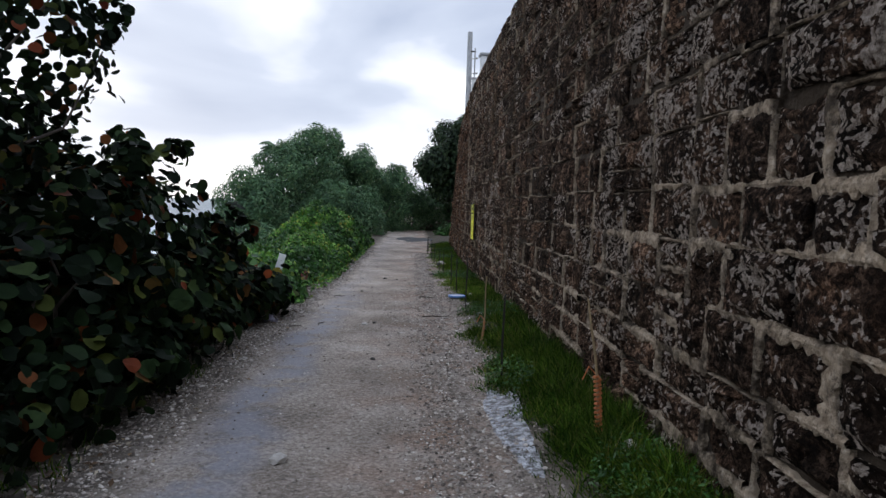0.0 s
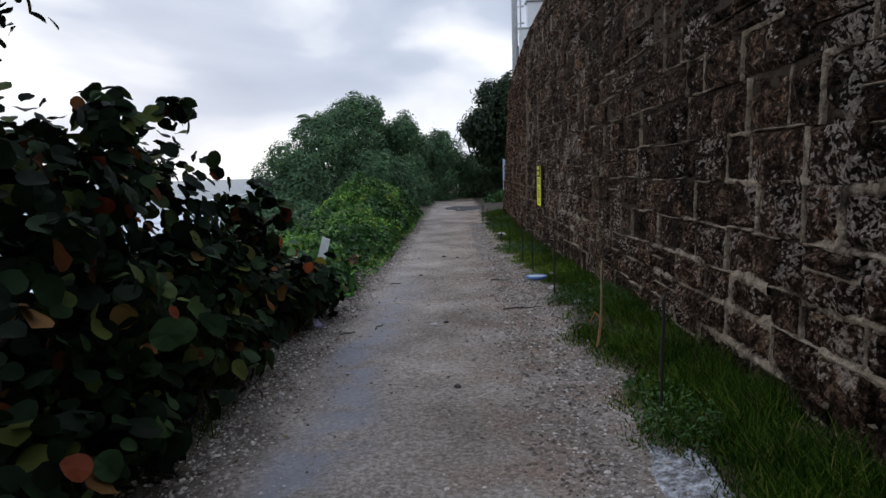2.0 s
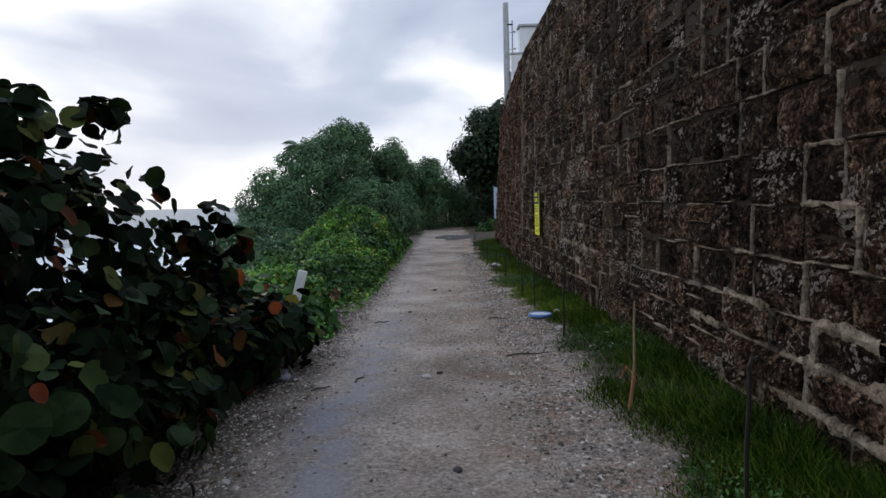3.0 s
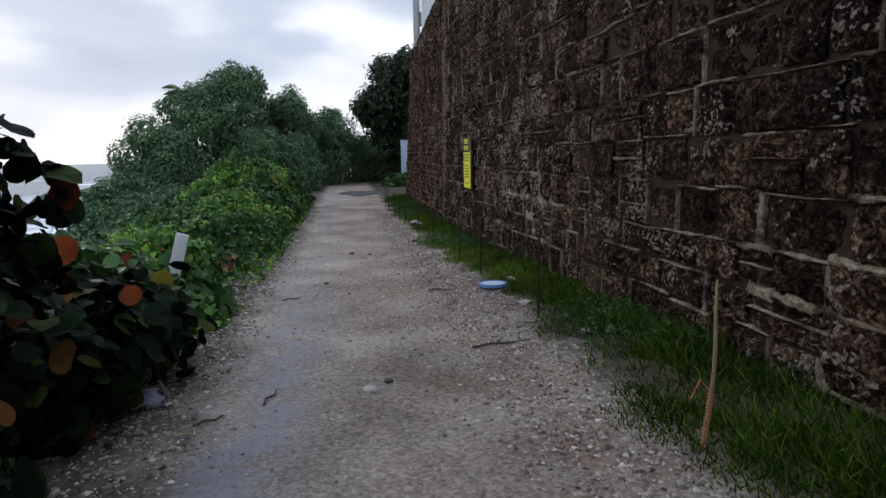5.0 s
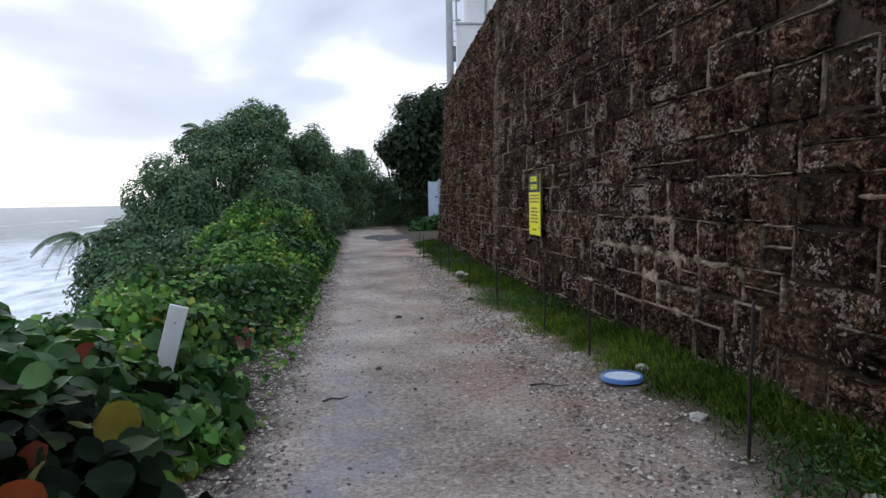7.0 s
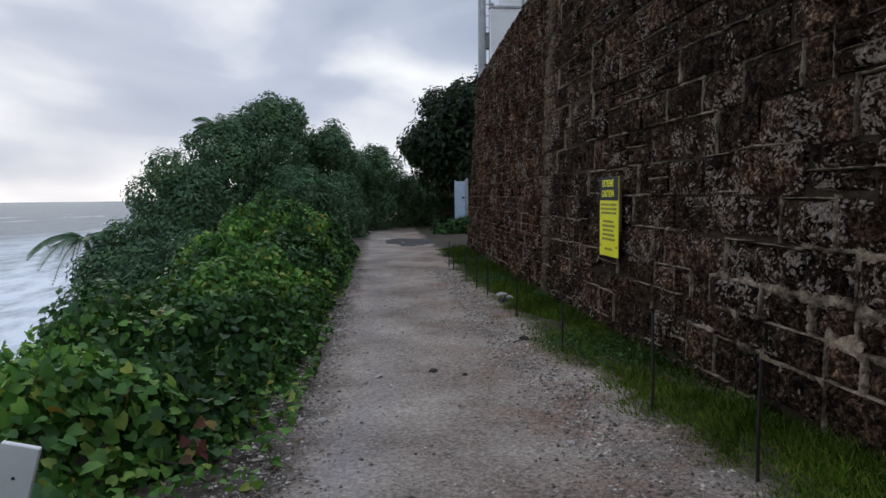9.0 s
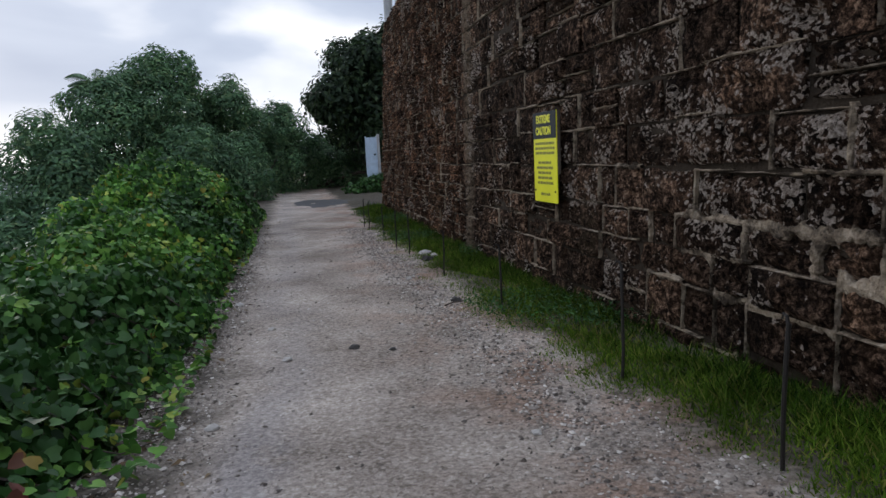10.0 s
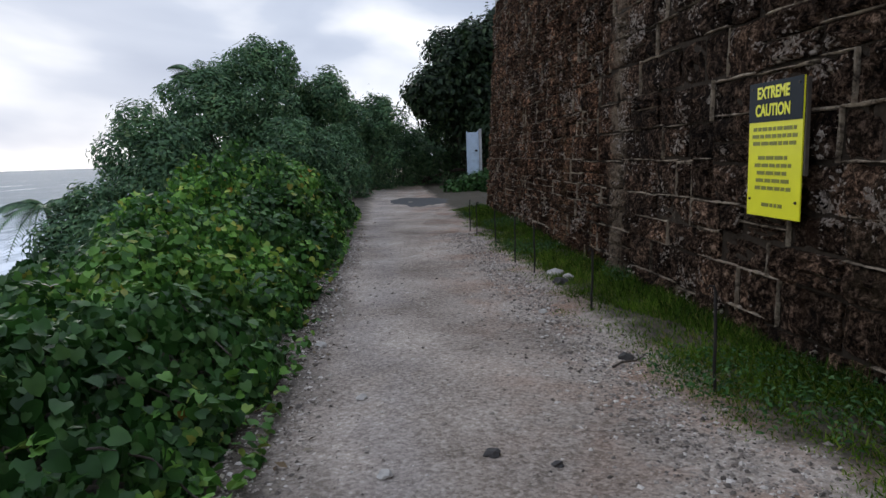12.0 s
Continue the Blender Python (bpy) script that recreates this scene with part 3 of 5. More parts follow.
def build_vines():
    ob = thing("vine_mound", (-3.2, 20, ground_z(-3.2, 20)), "bright green creeping vines heaped along the path edge", "vine")
    o = np.array(ob.location)
    rng = np.random.default_rng(8)
    n = 88000
    y = 10.2 + 22.8 * rng.random(n) ** 1.15
    x = -1.95 - 6.5 * rng.random(n) ** 1.7
    h = mound_height(x, y)
    full = np.interp(y, [10.2, 13, 19, 25, 33], [0.4, 0.5, 0.75, 1.2, 0.8])
    ok = (h > 0.02) & ((h / full > 0.62) | (x > -2.6) | (rng.random(n) < 0.45))
    x, y, h = x[ok], y[ok], h[ok]
    g = np.array([ground_z(a, b) for a, b in zip(x, y)])
    e = 0.08
    gx = (mound_height(x + e, y) - mound_height(x - e, y)) / (2 * e)
    gy = (mound_height(x, y + e) - mound_height(x, y - e)) / (2 * e)
    nrm = np.stack([-gx, -gy, np.ones_like(gx)], 1)
    nrm /= np.linalg.norm(nrm, axis=1, keepdims=True)
    depth = np.where(rng.random(len(x)) < 0.75, 0.05 * rng.normal(size=len(x)), -0.40 * h * rng.random(len(x)))
    P = np.stack([x, y, g + h], 1) + nrm * depth[:, None]
    P[:, 2] = np.maximum(P[:, 2], g + 0.03)
    N2 = nrm + rng.normal(size=P.shape) * 0.85 + np.array([0.30, -0.25, 0.15])
    tips = rng.normal(size=P.shape) * 0.7 + np.array([0.7, -0.3, -0.7])
    size = 0.064 * (0.55 + 0.8 * rng.random(len(x))) * np.interp(y, [10.2, 12.5, 15, 22, 32], [1.7, 1.5, 1.05, 1.15, 1.5])
    A = frames_for(N2, tips)
    # dark broad leaves, mostly path side, also put the mound's shade into colour
    dark = (np.sin(x * 1.7 + y * 0.8) + np.sin(y * 1.15 - x * 2.1 + 2) + 0.9 * (x > -2.9) + 0.5 * rng.normal(size=len(x))) > 0.55
    scatter("foliage", "heart", P[~dark] - o, A[~dark], size[~dark], LEAF_VINE, ob)
    tagged(scatter("broad_foliage", "heart", P[dark] - o, A[dark], size[dark] * 1.15, LEAF_BROAD, ob), "darker broad leaves among the vines")
    # round cushions of vine; darker base leaves below paint the shaded gaps between them
    cushions = []
    while len(cushions) < 235:
        cy = 11.0 + 20.5 * rng.random() ** 1.15
        cx = -2.15 - 4.2 * rng.random() ** 1.4
        ch = float(mound_height(cx, cy))
        if ch < 0.10:
            continue
        r = min(0.16 + 0.26 * rng.random() ** 1.5, 0.12 + 0.5 * ch) * float(np.interp(cy, [11, 20, 30], [0.85, 1.0, 1.25]))
        if cx + r > -1.98 + 0.1 * rng.random() or (abs(cx + 2.55) < 0.35 and abs(cy - 11.7) < 0.7):
            continue
        cushions.append((cx, cy, ground_z(cx, cy) + ch * 0.92 - 0.10 * r, r * (0.9 + 0.4 * rng.random()), r * (0.9 + 0.4 * rng.random()), r * 0.95))
    # lit and shaded cushions differ only in leaf colour, chosen at random
    light = rng.random(len(cushions)) < 0.68
    for is_lit, nm, mat in ((True, "cushion_foliage", LEAF_VINE), (False, "shaded_cushion_foliage", LEAF_BROAD)):
        Q, Aq, Sq = clump_leaves([c for c, l in zip(cushions, light) if l == is_lit], 150, 0.066, droop=0.9, inner=0.12, spread=0.07, rough=0.35)
        up = Q[:, 2] > np.array([ground_z(a, b) for a, b in Q[:, :2]]) + 0.04
        scatter(nm, "heart", Q[up] - o, Aq[up], Sq[up] * np.interp(Q[up][:, 1], [10.2, 13, 16, 22, 32], [1.55, 1.3, 1.05, 1.1, 1.4]), mat, ob)
    fy = 11 + 20 * rng.random(2600)
    fx = -2.25 + 0.30 * rng.normal(size=2600) + 0.22 * np.sin(fy * 0.83 + 0.9)
    fx = np.minimum(fx, -1.82)
    fz = np.array([ground_z(a, c) for a, c in zip(fx, fy)]) + 0.03 + 0.10 * rng.random(2600) ** 2
    Fp = np.stack([fx, fy, fz], 1)
    scatter("fringe", "heart", Fp - o, frames_for(rng.normal(size=Fp.shape) * 0.5 + np.array([0.2, 0, 1.0]), rng.normal(size=Fp.shape)), 0.045 + 0.03 * rng.random(2600), LEAF_VINE, ob)
    red = (np.abs(rng.normal(size=12)), rng.normal(size=12), rng.random(12))
    R = np.stack([-2.12 - 0.10 * red[0], 13.55 + 0.16 * red[1], 0.05 + 0.22 * red[2]], 1)
    tagged(scatter("red_leaves", "heart", R - o, frames_for(rng.normal(size=R.shape) * 0.6 + np.array([0.5, -0.3, 0.8]), rng.normal(size=R.shape)), np.full(12, 0.07), RED_LEAF, ob), "pinkish red leaves low at the fringe")
    for k in range(46):   # runners reaching out over the gravel
        yy = 10.8 + 0.44 * k + rng.random() * 0.3
        xs = -2.5 + 0.1 * rng.random()
        pts = [(xs + 0.16 * i, yy + 0.1 * math.sin(i * 1.3 + k), ground_z(xs, yy) + max(0.01, float(mound_height(xs + 0.16 * i, yy)) + 0.02)) for i in range(5)]
        part("runner", tube([np.array(p) - o for p in pts], [0.007, 0.006, 0.006, 0.005, 0.003], 5), BARK, ob)


RED_LEAF = leaf_material("red_leaf", [(0.0, (0.10, 0.05, 0.02)), (0.6, (0.22, 0.07, 0.07)), (1.0, (0.24, 0.19, 0.05))], 0.5)
build_vines()


def build_scrub():
    """Low scrub that clothes the bank down to the sea."""
    ob = thing("bank_scrub", (-6.0, 12.0, ground_z(-6.0, 12.0)), "low dark scrub covering the bank above the sea", "scrub")
    o = np.array(ob.location)
    rng = np.random.default_rng(41)
    n = 42000
    y = -8 + 40 * rng.random(n)
    x = -3.7 - 9.5 * rng.random(n) ** 1.3
    g = np.array([ground_z(a, b) for a, b in zip(x, y)])
    tall = np.interp(y, [-8, 9, 12, 32], [1.9, 1.5, 0.75, 0.7]) * np.interp(x, [-13, -6, -4.5, -3.7], [0.8, 1.0, 1.0, 0.7])
    tall = tall * (0.65 + 0.35 * np.sin(x * 1.9 + 1.3 * np.sin(y * 0.8)) * np.sin(y * 1.45 + x * 0.5) + 0.18 * np.sin(x * 5 + y * 4))
    z = g + tall * (1 - 0.55 * rng.random(n) ** 2)
    P = np.stack([x, y, z], 1)
    A = frames_for(rng.normal(size=P.shape) * 0.7 + np.array([0.1, 0, 0.8]), rng.normal(size=P.shape) + np.array([0, 0, -0.3]))
    near = y + 1.6 * rng.normal(size=n) < 10.5
    S = 0.17 * (0.6 + 0.8 * rng.random(n))
    scatter("low_foliage", "oval", P[~near] - o, A[~near], S[~near], LEAF_BUSH, ob)
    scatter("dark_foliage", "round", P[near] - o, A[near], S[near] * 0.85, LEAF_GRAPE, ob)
    limbs(ob, (0, 0, -0.05), [(0.4, 1.0, 0.5), (-0.5, -0.8, 0.3), (0.2, -1.4, 0.5)], 0.03, 42, "stem")


build_scrub()


# sea grape: big round leathery leaves on crooked stems
def sea_grape(at, label, clumps, per_m2, size, stems, seed, big, leafage=None, kind="round"):
    ob = bush("sea_grape_bush", label, "bush", at, clumps, per_m2, size, kind, leafage or LEAF_GRAPE, stems, 0.028, 0.15, 0.5, seed)
    o = np.array(ob.location)
    # the outermost leaves, each one a part on shared meshes
    rng = np.random.default_rng(seed + 100)
    tv, tf = leaf_template("round")
    shapes = []
    for k in range(6):
        w = tv * 1.0
        w[:, 2] += 0.05 * np.sin(k + 5 * tv[:, 0]) + 0.03 * k * tv[:, 1] ** 2 * (-1) ** k
        me = bpy.data.meshes.new("leaf")
        me.from_pydata([tuple(v) for v in w], [], tf)
        me.materials.append(leafage or LEAF_GRAPE)
        shapes.append(me)
    C = np.array(clumps)
    for _ in range(big):
        c = C[rng.integers(len(C))]
        d = np.array([abs(rng.normal()) + 0.3, -0.35 * abs(rng.normal()) + 0.3 * rng.normal(), rng.normal() * 0.6 + 0.2])
        d /= np.linalg.norm(d)
        p = c[:3] + d * c[3:] * 1.08
        if (((p - C[:, :3]) / C[:, 3:]) ** 2).sum(1).min() < 0.98 or p[2] < ground_z(p[0], p[1]) + 0.08 or p[0] > -1.72:
            continue
        ax = frames_for((d + rng.normal(size=3) * 0.35 + np.array([0, 0, 0.3]))[None], (rng.normal(size=3) + np.array([0.3, 0, -0.5]))[None])[0]
        lf = new("leaf", shapes[rng.integers(6)])
        lf.parent = ob
        m = Matrix.Identity(4)
        s = size * (0.95 + 0.5 * rng.random())
        for i in range(3):
            for j in range(3):
                m[i][j] = ax[i][j] * s
            m[i][3] = p[i] - o[i]
        lf.matrix_basis = m
    return ob


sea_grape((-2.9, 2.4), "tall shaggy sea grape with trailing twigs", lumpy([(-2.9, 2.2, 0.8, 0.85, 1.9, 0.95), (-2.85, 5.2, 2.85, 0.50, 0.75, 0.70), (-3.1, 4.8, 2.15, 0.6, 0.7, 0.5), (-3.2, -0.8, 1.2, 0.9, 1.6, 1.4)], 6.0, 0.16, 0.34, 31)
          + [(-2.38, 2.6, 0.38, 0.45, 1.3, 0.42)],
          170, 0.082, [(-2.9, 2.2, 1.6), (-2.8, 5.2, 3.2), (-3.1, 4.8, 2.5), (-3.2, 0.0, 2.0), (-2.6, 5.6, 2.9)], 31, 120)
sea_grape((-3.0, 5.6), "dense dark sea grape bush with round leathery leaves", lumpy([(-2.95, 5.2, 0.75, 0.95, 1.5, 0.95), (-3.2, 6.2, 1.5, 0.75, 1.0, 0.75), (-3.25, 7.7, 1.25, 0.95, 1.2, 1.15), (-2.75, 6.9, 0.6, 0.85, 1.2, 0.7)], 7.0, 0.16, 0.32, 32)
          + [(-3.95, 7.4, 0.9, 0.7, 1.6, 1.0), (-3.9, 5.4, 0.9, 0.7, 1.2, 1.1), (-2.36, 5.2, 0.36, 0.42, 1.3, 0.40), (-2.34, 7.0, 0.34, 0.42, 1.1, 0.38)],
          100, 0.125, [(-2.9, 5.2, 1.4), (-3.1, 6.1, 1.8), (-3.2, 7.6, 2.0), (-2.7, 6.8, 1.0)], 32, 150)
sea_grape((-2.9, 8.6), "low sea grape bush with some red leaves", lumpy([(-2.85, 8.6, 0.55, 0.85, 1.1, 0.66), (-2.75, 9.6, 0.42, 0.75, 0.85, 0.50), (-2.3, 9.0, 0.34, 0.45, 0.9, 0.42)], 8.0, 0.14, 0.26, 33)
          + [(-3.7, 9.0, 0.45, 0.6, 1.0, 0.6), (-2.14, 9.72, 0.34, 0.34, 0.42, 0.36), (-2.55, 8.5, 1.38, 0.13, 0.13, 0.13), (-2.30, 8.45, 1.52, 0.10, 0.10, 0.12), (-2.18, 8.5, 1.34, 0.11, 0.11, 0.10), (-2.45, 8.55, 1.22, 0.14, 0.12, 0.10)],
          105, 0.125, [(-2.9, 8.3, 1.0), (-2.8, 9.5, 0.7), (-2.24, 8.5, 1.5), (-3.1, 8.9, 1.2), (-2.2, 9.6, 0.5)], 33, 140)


sea_grape((-2.95, 10.9), "low broad-leaved shrub beside the white board", lumpy([(-2.95, 10.7, 0.30, 0.80, 0.9, 0.44), (-3.3, 11.6, 0.35, 0.70, 0.8, 0.45)], 9.0, 0.14, 0.26, 34),
          95, 0.125, [(-2.9, 10.6, 0.6), (-3.2, 11.4, 0.6), (-2.5, 10.9, 0.45)], 34, 90, LEAF_BROAD)


def turned_leaf(x, y, z, size, face, stops, label):
    """One large leaf gone yellow or red, on its own stalk up from the ground."""
    ob = thing("sea_grape_leaf", (x, y, ground_z(x, y)), label, "leaf", "turned leaves")
    tv, tf = leaf_template("round")
    ax = frames_for(np.array([face], float), np.array([(0.7, 0.1, -0.5)]))[0]
    h = z - ground_z(x, y)
    mesh_object("blade", (tv * size) @ ax.T + np.array([0, 0, h]), tf, leaf_material("turned_leaf", stops, 0.5, 0.2, 0.15), ob, True)
    part("stalk", tube([(-0.16, 0.1, -0.03), (-0.14, 0.08, h * 0.6), (0, 0, h)], [0.006, 0.005, 0.004], 5), BARK, ob)


YELLOW = [(0.0, (0.20, 0.17, 0.025)), (1.0, (0.26, 0.21, 0.035))]
RED = [(0.0, (0.26, 0.055, 0.02)), (1.0, (0.30, 0.08, 0.03))]
turned_leaf(-2.12, 9.95, 0.66, 0.165, (0.35, -0.9, 0.35), YELLOW, "large yellowing sea grape leaf among green ones")
turned_leaf(-2.50, 9.80, 0.62, 0.16, (0.2, -0.9, 0.5), YELLOW, "large yellowing sea grape leaf among green ones")
turned_leaf(-2.06, 9.15, 0.72, 0.125, (0.3, -0.9, -0.1), RED, "large sea grape leaf turned rusty red")
turned_leaf(-2.42, 9.15, 1.02, 0.17, (0.5, -0.8, 0.2), RED, "large sea grape leaf turned rusty red")
turned_leaf(-2.75, 11.3, 0.62, 0.14, (0.3, -0.8, 0.4), RED, "large sea grape leaf turned rusty red")


def palm(at, height, seed, size=2.0):
    """A small coconut palm on the bank, its fronds blown to one side."""
    gx, gy = at
    z0 = ground_z(gx, gy)
    ob = thing("palm_tree", (gx, gy, z0), "small coconut palm with wind-blown drooping fronds", "palm")
    rng = np.random.default_rng(seed)
    top = Vector((-0.5, -0.2, height))
    part("trunk", tube([(0, 0, -0.2), (0.05, 0, height * 0.4), (-0.2, -0.1, height * 0.75), tuple(top)], [0.16, 0.13, 0.11, 0.10], 8), BARK, ob)
    for k in range(22):
        a = math.tau * k / 22 + rng.random() * 0.3
        L = size * (0.8 + 0.3 * rng.random())
        d = Vector((math.cos(a), math.sin(a), 0))
        rise = 0.9 * rng.random() + 0.1
        pts = [top + d * (L * s) + Vector((0, 0, rise * s * 1.6 - 0.95 * L * s * s)) for s in (0, 0.2, 0.4, 0.6, 0.8, 1.0)]
        bm = tube(pts, [0.03, 0.026, 0.02, 0.016, 0.012, 0.006], 4)
        side = Vector((-d.y, d.x, 0))
        for i in range(26):
            s = 0.1 + 0.9 * i / 26
            q = top + d * (L * s) + Vector((0, 0, rise * s * 1.6 - 0.95 * L * s * s))
            for sg in (-1, 1):
                w = 0.62 * math.sin(math.pi * (0.15 + 0.8 * s))
                tip = q + side * sg * w * 0.75 + d * w * 0.55 + Vector((0, 0, -0.38 * w))
                v = [bm.verts.new(p) for p in (q, q + d * 0.075, tip)]
                bm.faces.new(v)
        part("frond", bm, LEAF_BUSH, ob)


palm((-11.5, 35.2), 5.2, 3, 1.8)
palm((-8.0, 41.0), 7.3, 5, 1.2)


# ---- above and beyond the wall ----
def build_pole():
    ob = thing("utility_pole", (2.62, 33.3, ground_z(2.62, 33.3)), "grey concrete utility pole with insulators and a transformer box", "utility pole")
    part("shaft", tube([(0, 0, -0.3), (0, 0, 6), (0, 0, 10.6)], [0.17, 0.15, 0.125], 12), CONCRETE, ob)
    for z in (7.75, 8.15, 8.55, 9.3):
        part("insulator", tube([(0.10, 0, z), (0.30, 0, z + 0.02), (0.34, 0, z + 0.03), (0.44, 0, z + 0.03)], [0.018, 0.018, 0.045, 0.04], 8), CONCRETE, ob, "pale grey insulator on a short arm")
    bx = part("transformer_box", box(0.10, -0.14, 7.0, 0.34, 0.14, 7.5, 0.02), DARKGREY, ob, "grey steel transformer box")
    part("box_lid", box(0.08, -0.16, 7.5, 0.36, 0.16, 7.55, 0.01), DARKGREY, bx)
    part("bracket", box(0.05, -0.03, 7.1, 0.11, 0.03, 7.17), STEEL, ob)
    part("bracket", box(0.05, -0.03, 7.35, 0.11, 0.03, 7.42), STEEL, ob)
    part("conduit", tube([(0.25, -0.10, 4.0), (0.27, -0.10, 9.8)], [0.035, 0.035], 8), CONCRETE, ob)
    for z in (6.4, 9.6):
        part("clamp", box(0.05, -0.13, z, 0.31, -0.06, z + 0.06), STEEL, ob)


STEEL, DARKGREY = plain("rusty_black_steel", (0.028, 0.024, 0.022), 0.6, 0.4, 0.6, 30), plain("grey_painted_steel", (0.20, 0.21, 0.22), 0.5, 0.3, 0.4, 10)
build_pole()


def build_house():
    ob = thing("white_building", (3.6, 31.8, WALL_TOP), "white rendered building standing on top of the wall", "building")
    par = part("parapet", box(-0.95, -0.1, 0.0, 5.5, 0.1, 2.42, 0.015), WHITE, ob, "white rendered parapet wall")
    part("coping", box(-0.98, -0.14, 2.42, 5.5, 0.14, 2.50, 0.01), CONCRETE, par)
    body = part("wall", box(-0.52, 0.15, 0.0, 5.5, 0.75, 3.62, 0.015), WHITE, ob)
    part("downpipe", tube([(0.2, 0.10, 2.5), (0.2, 0.10, 3.6)], [0.045, 0.045], 8), CONCRETE, body)
    part("roof", box(-0.60, 0.05, 3.62, 5.6, 0.78, 3.74, 0.03), CONCRETE, ob)
    part("window", box(1.6, 0.13, 2.6, 2.8, 0.17, 3.4, 0.005), DARKGREY, ob)


build_house()


def build_gate():
    z = 0.42
    ob = thing("metal_door", (2.85, 41.8, z), "pale blue painted metal door panel standing ajar", "door")
    blue = plain("pale_blue_paint", (0.46, 0.57, 0.70), 0.55, 0.0, 0.35, 6)
    part("leaf", box(-0.28, -0.025, 0.04, 0.24, 0.025, 1.86, 0.006), blue, ob)
    for x in (-0.29, 0.20):
        part("stile", box(x, -0.04, 0.0, x + 0.05, 0.04, 1.92, 0.006), blue, ob)
    for zz in (0.12, 0.95, 1.72):
        part("rail", box(-0.24, -0.036, zz, 0.20, 0.036, zz + 0.08, 0.006), blue, ob)
    part("hasp", box(0.08, -0.06, 1.02, 0.19, -0.034, 1.10, 0.005), STEEL, ob)
    part("post", box(0.26, -0.07, 0.0, 0.38, 0.07, 2.0, 0.01), CONCRETE, ob)
    part("plinth", box(-0.34, -0.12, ground_z(2.85, 41.8) - z - 0.1, 0.8, 0.3, 0.0, 0.03), MORTAR, ob, "low stained concrete plinth")


build_gate()


bush("weed_clump", "rank green weeds at the foot of the metal door", "weeds", (2.55, 40.9),
     [(2.45, 40.9, 0.05, 0.45, 0.5, 0.42), (3.0, 41.0, 0.1, 0.5, 0.5, 0.50), (1.9, 41.0, -0.1, 0.5, 0.6, 0.35), (3.6, 41.2, 0.2, 0.5, 0.5, 0.6)], 170, 0.11, "heart", LEAF_BROAD,
     [(2.4, 40.9, 0.3), (3.0, 41.0, 0.4)], 0.012, 0.12, 0.3, 55)


# ---- the caution sign ----
def letters(text, size, material, at, parent, name):
    cu = bpy.data.curves.new(name, "FONT")
    cu.body, cu.size, cu.align_x, cu.align_y, cu.offset, cu.extrude = text, size, "CENTER", "CENTER", 0.0035, 0.001
    tmp = bpy.data.objects.new(name, cu)
    scene.collection.objects.link(tmp)
    me = bpy.data.meshes.new_from_object(tmp.evaluated_get(bpy.context.evaluated_depsgraph_get()))
    bpy.data.objects.remove(tmp)
    me.materials.clear()
    me.materials.append(material)
    ob = new(name, me)
    ob.parent = parent
    ob.matrix_basis = at
    return ob


def build_sign():
    # local x runs along the wall (towards the viewer's right), local z up, local -y out of the wall
    yel, blk = plain("yellow_sign_film", (0.80, 0.78, 0.02), 0.35, 0, 0.12, 6), plain("black_sign_film", (0.014, 0.022, 0.030), 0.6, 0, 0.2, 6)
    blk.node_tree.nodes["Principled BSDF"].inputs["Specular IOR Level"].default_value = 0.12
    ink = plain("faded_sign_ink", (0.20, 0.20, 0.02), 0.5, 0, 0.5, 40)
    ob = new("caution_sign")
    ob.matrix_world = pose(1.575, 17.31, 0.82, 0, 0, -90)
    tagged(ob, "yellow and black caution sign fixed to the stone wall", "sign")
    panel = part("panel", box(-0.31, -0.006, 0, 0.31, 0.006, 0.94, 0.002), yel, ob)
    part("header", box(-0.31, -0.011, 0.665, 0.31, -0.0065, 0.94, 0.0015), blk, ob, "black header panel")
    up = Matrix.Rotation(radians(90), 4, "X")
    for text, z in (("EXTREME", 0.862), ("CAUTION", 0.742)):
        letters(text, 0.112, yel, Matrix.Translation((-0.02, -0.0125, z)) @ up @ Matrix.Diagonal((0.80, 1, 1, 1)), ob, "lettering")
    rows = [(0.615, 0.50), (0.565, 0.52), (0.515, 0.50), (0.415, 0.36), (0.362, 0.44), (0.309, 0.38), (0.256, 0.40), (0.203, 0.42), (0.085, 0.24)]
    rng = random.Random(4)
    for z, w in rows:      # lines too worn to read: broken dark bars
        x = -w / 2
        while x < w / 2 - 0.02:
            l = min(rng.uniform(0.03, 0.10), w / 2 - x)
            part("text_bar", box(x, -0.0085, z - 0.013, x + l, -0.0062, z + 0.013), ink, ob)
            x += l + 0.014
    for x in (-0.27, 0.27):
        for z in (0.12, 0.90):
            part("screw", tube([(x, -0.004, z), (x, -0.016, z)], [0.010, 0.009], 8), STEEL, ob)
    part("backing_strip", box(0.315, 0.004, 0.30, 0.332, 0.03, 0.93), BARK, ob)
    part("spacer", box(-0.2, 0.006, 0.1, -0.12, 0.07, 0.85), BARK, ob)
    part("spacer", box(0.12, 0.006, 0.1, 0.2, 0.07, 0.85), BARK, ob)


build_sign()


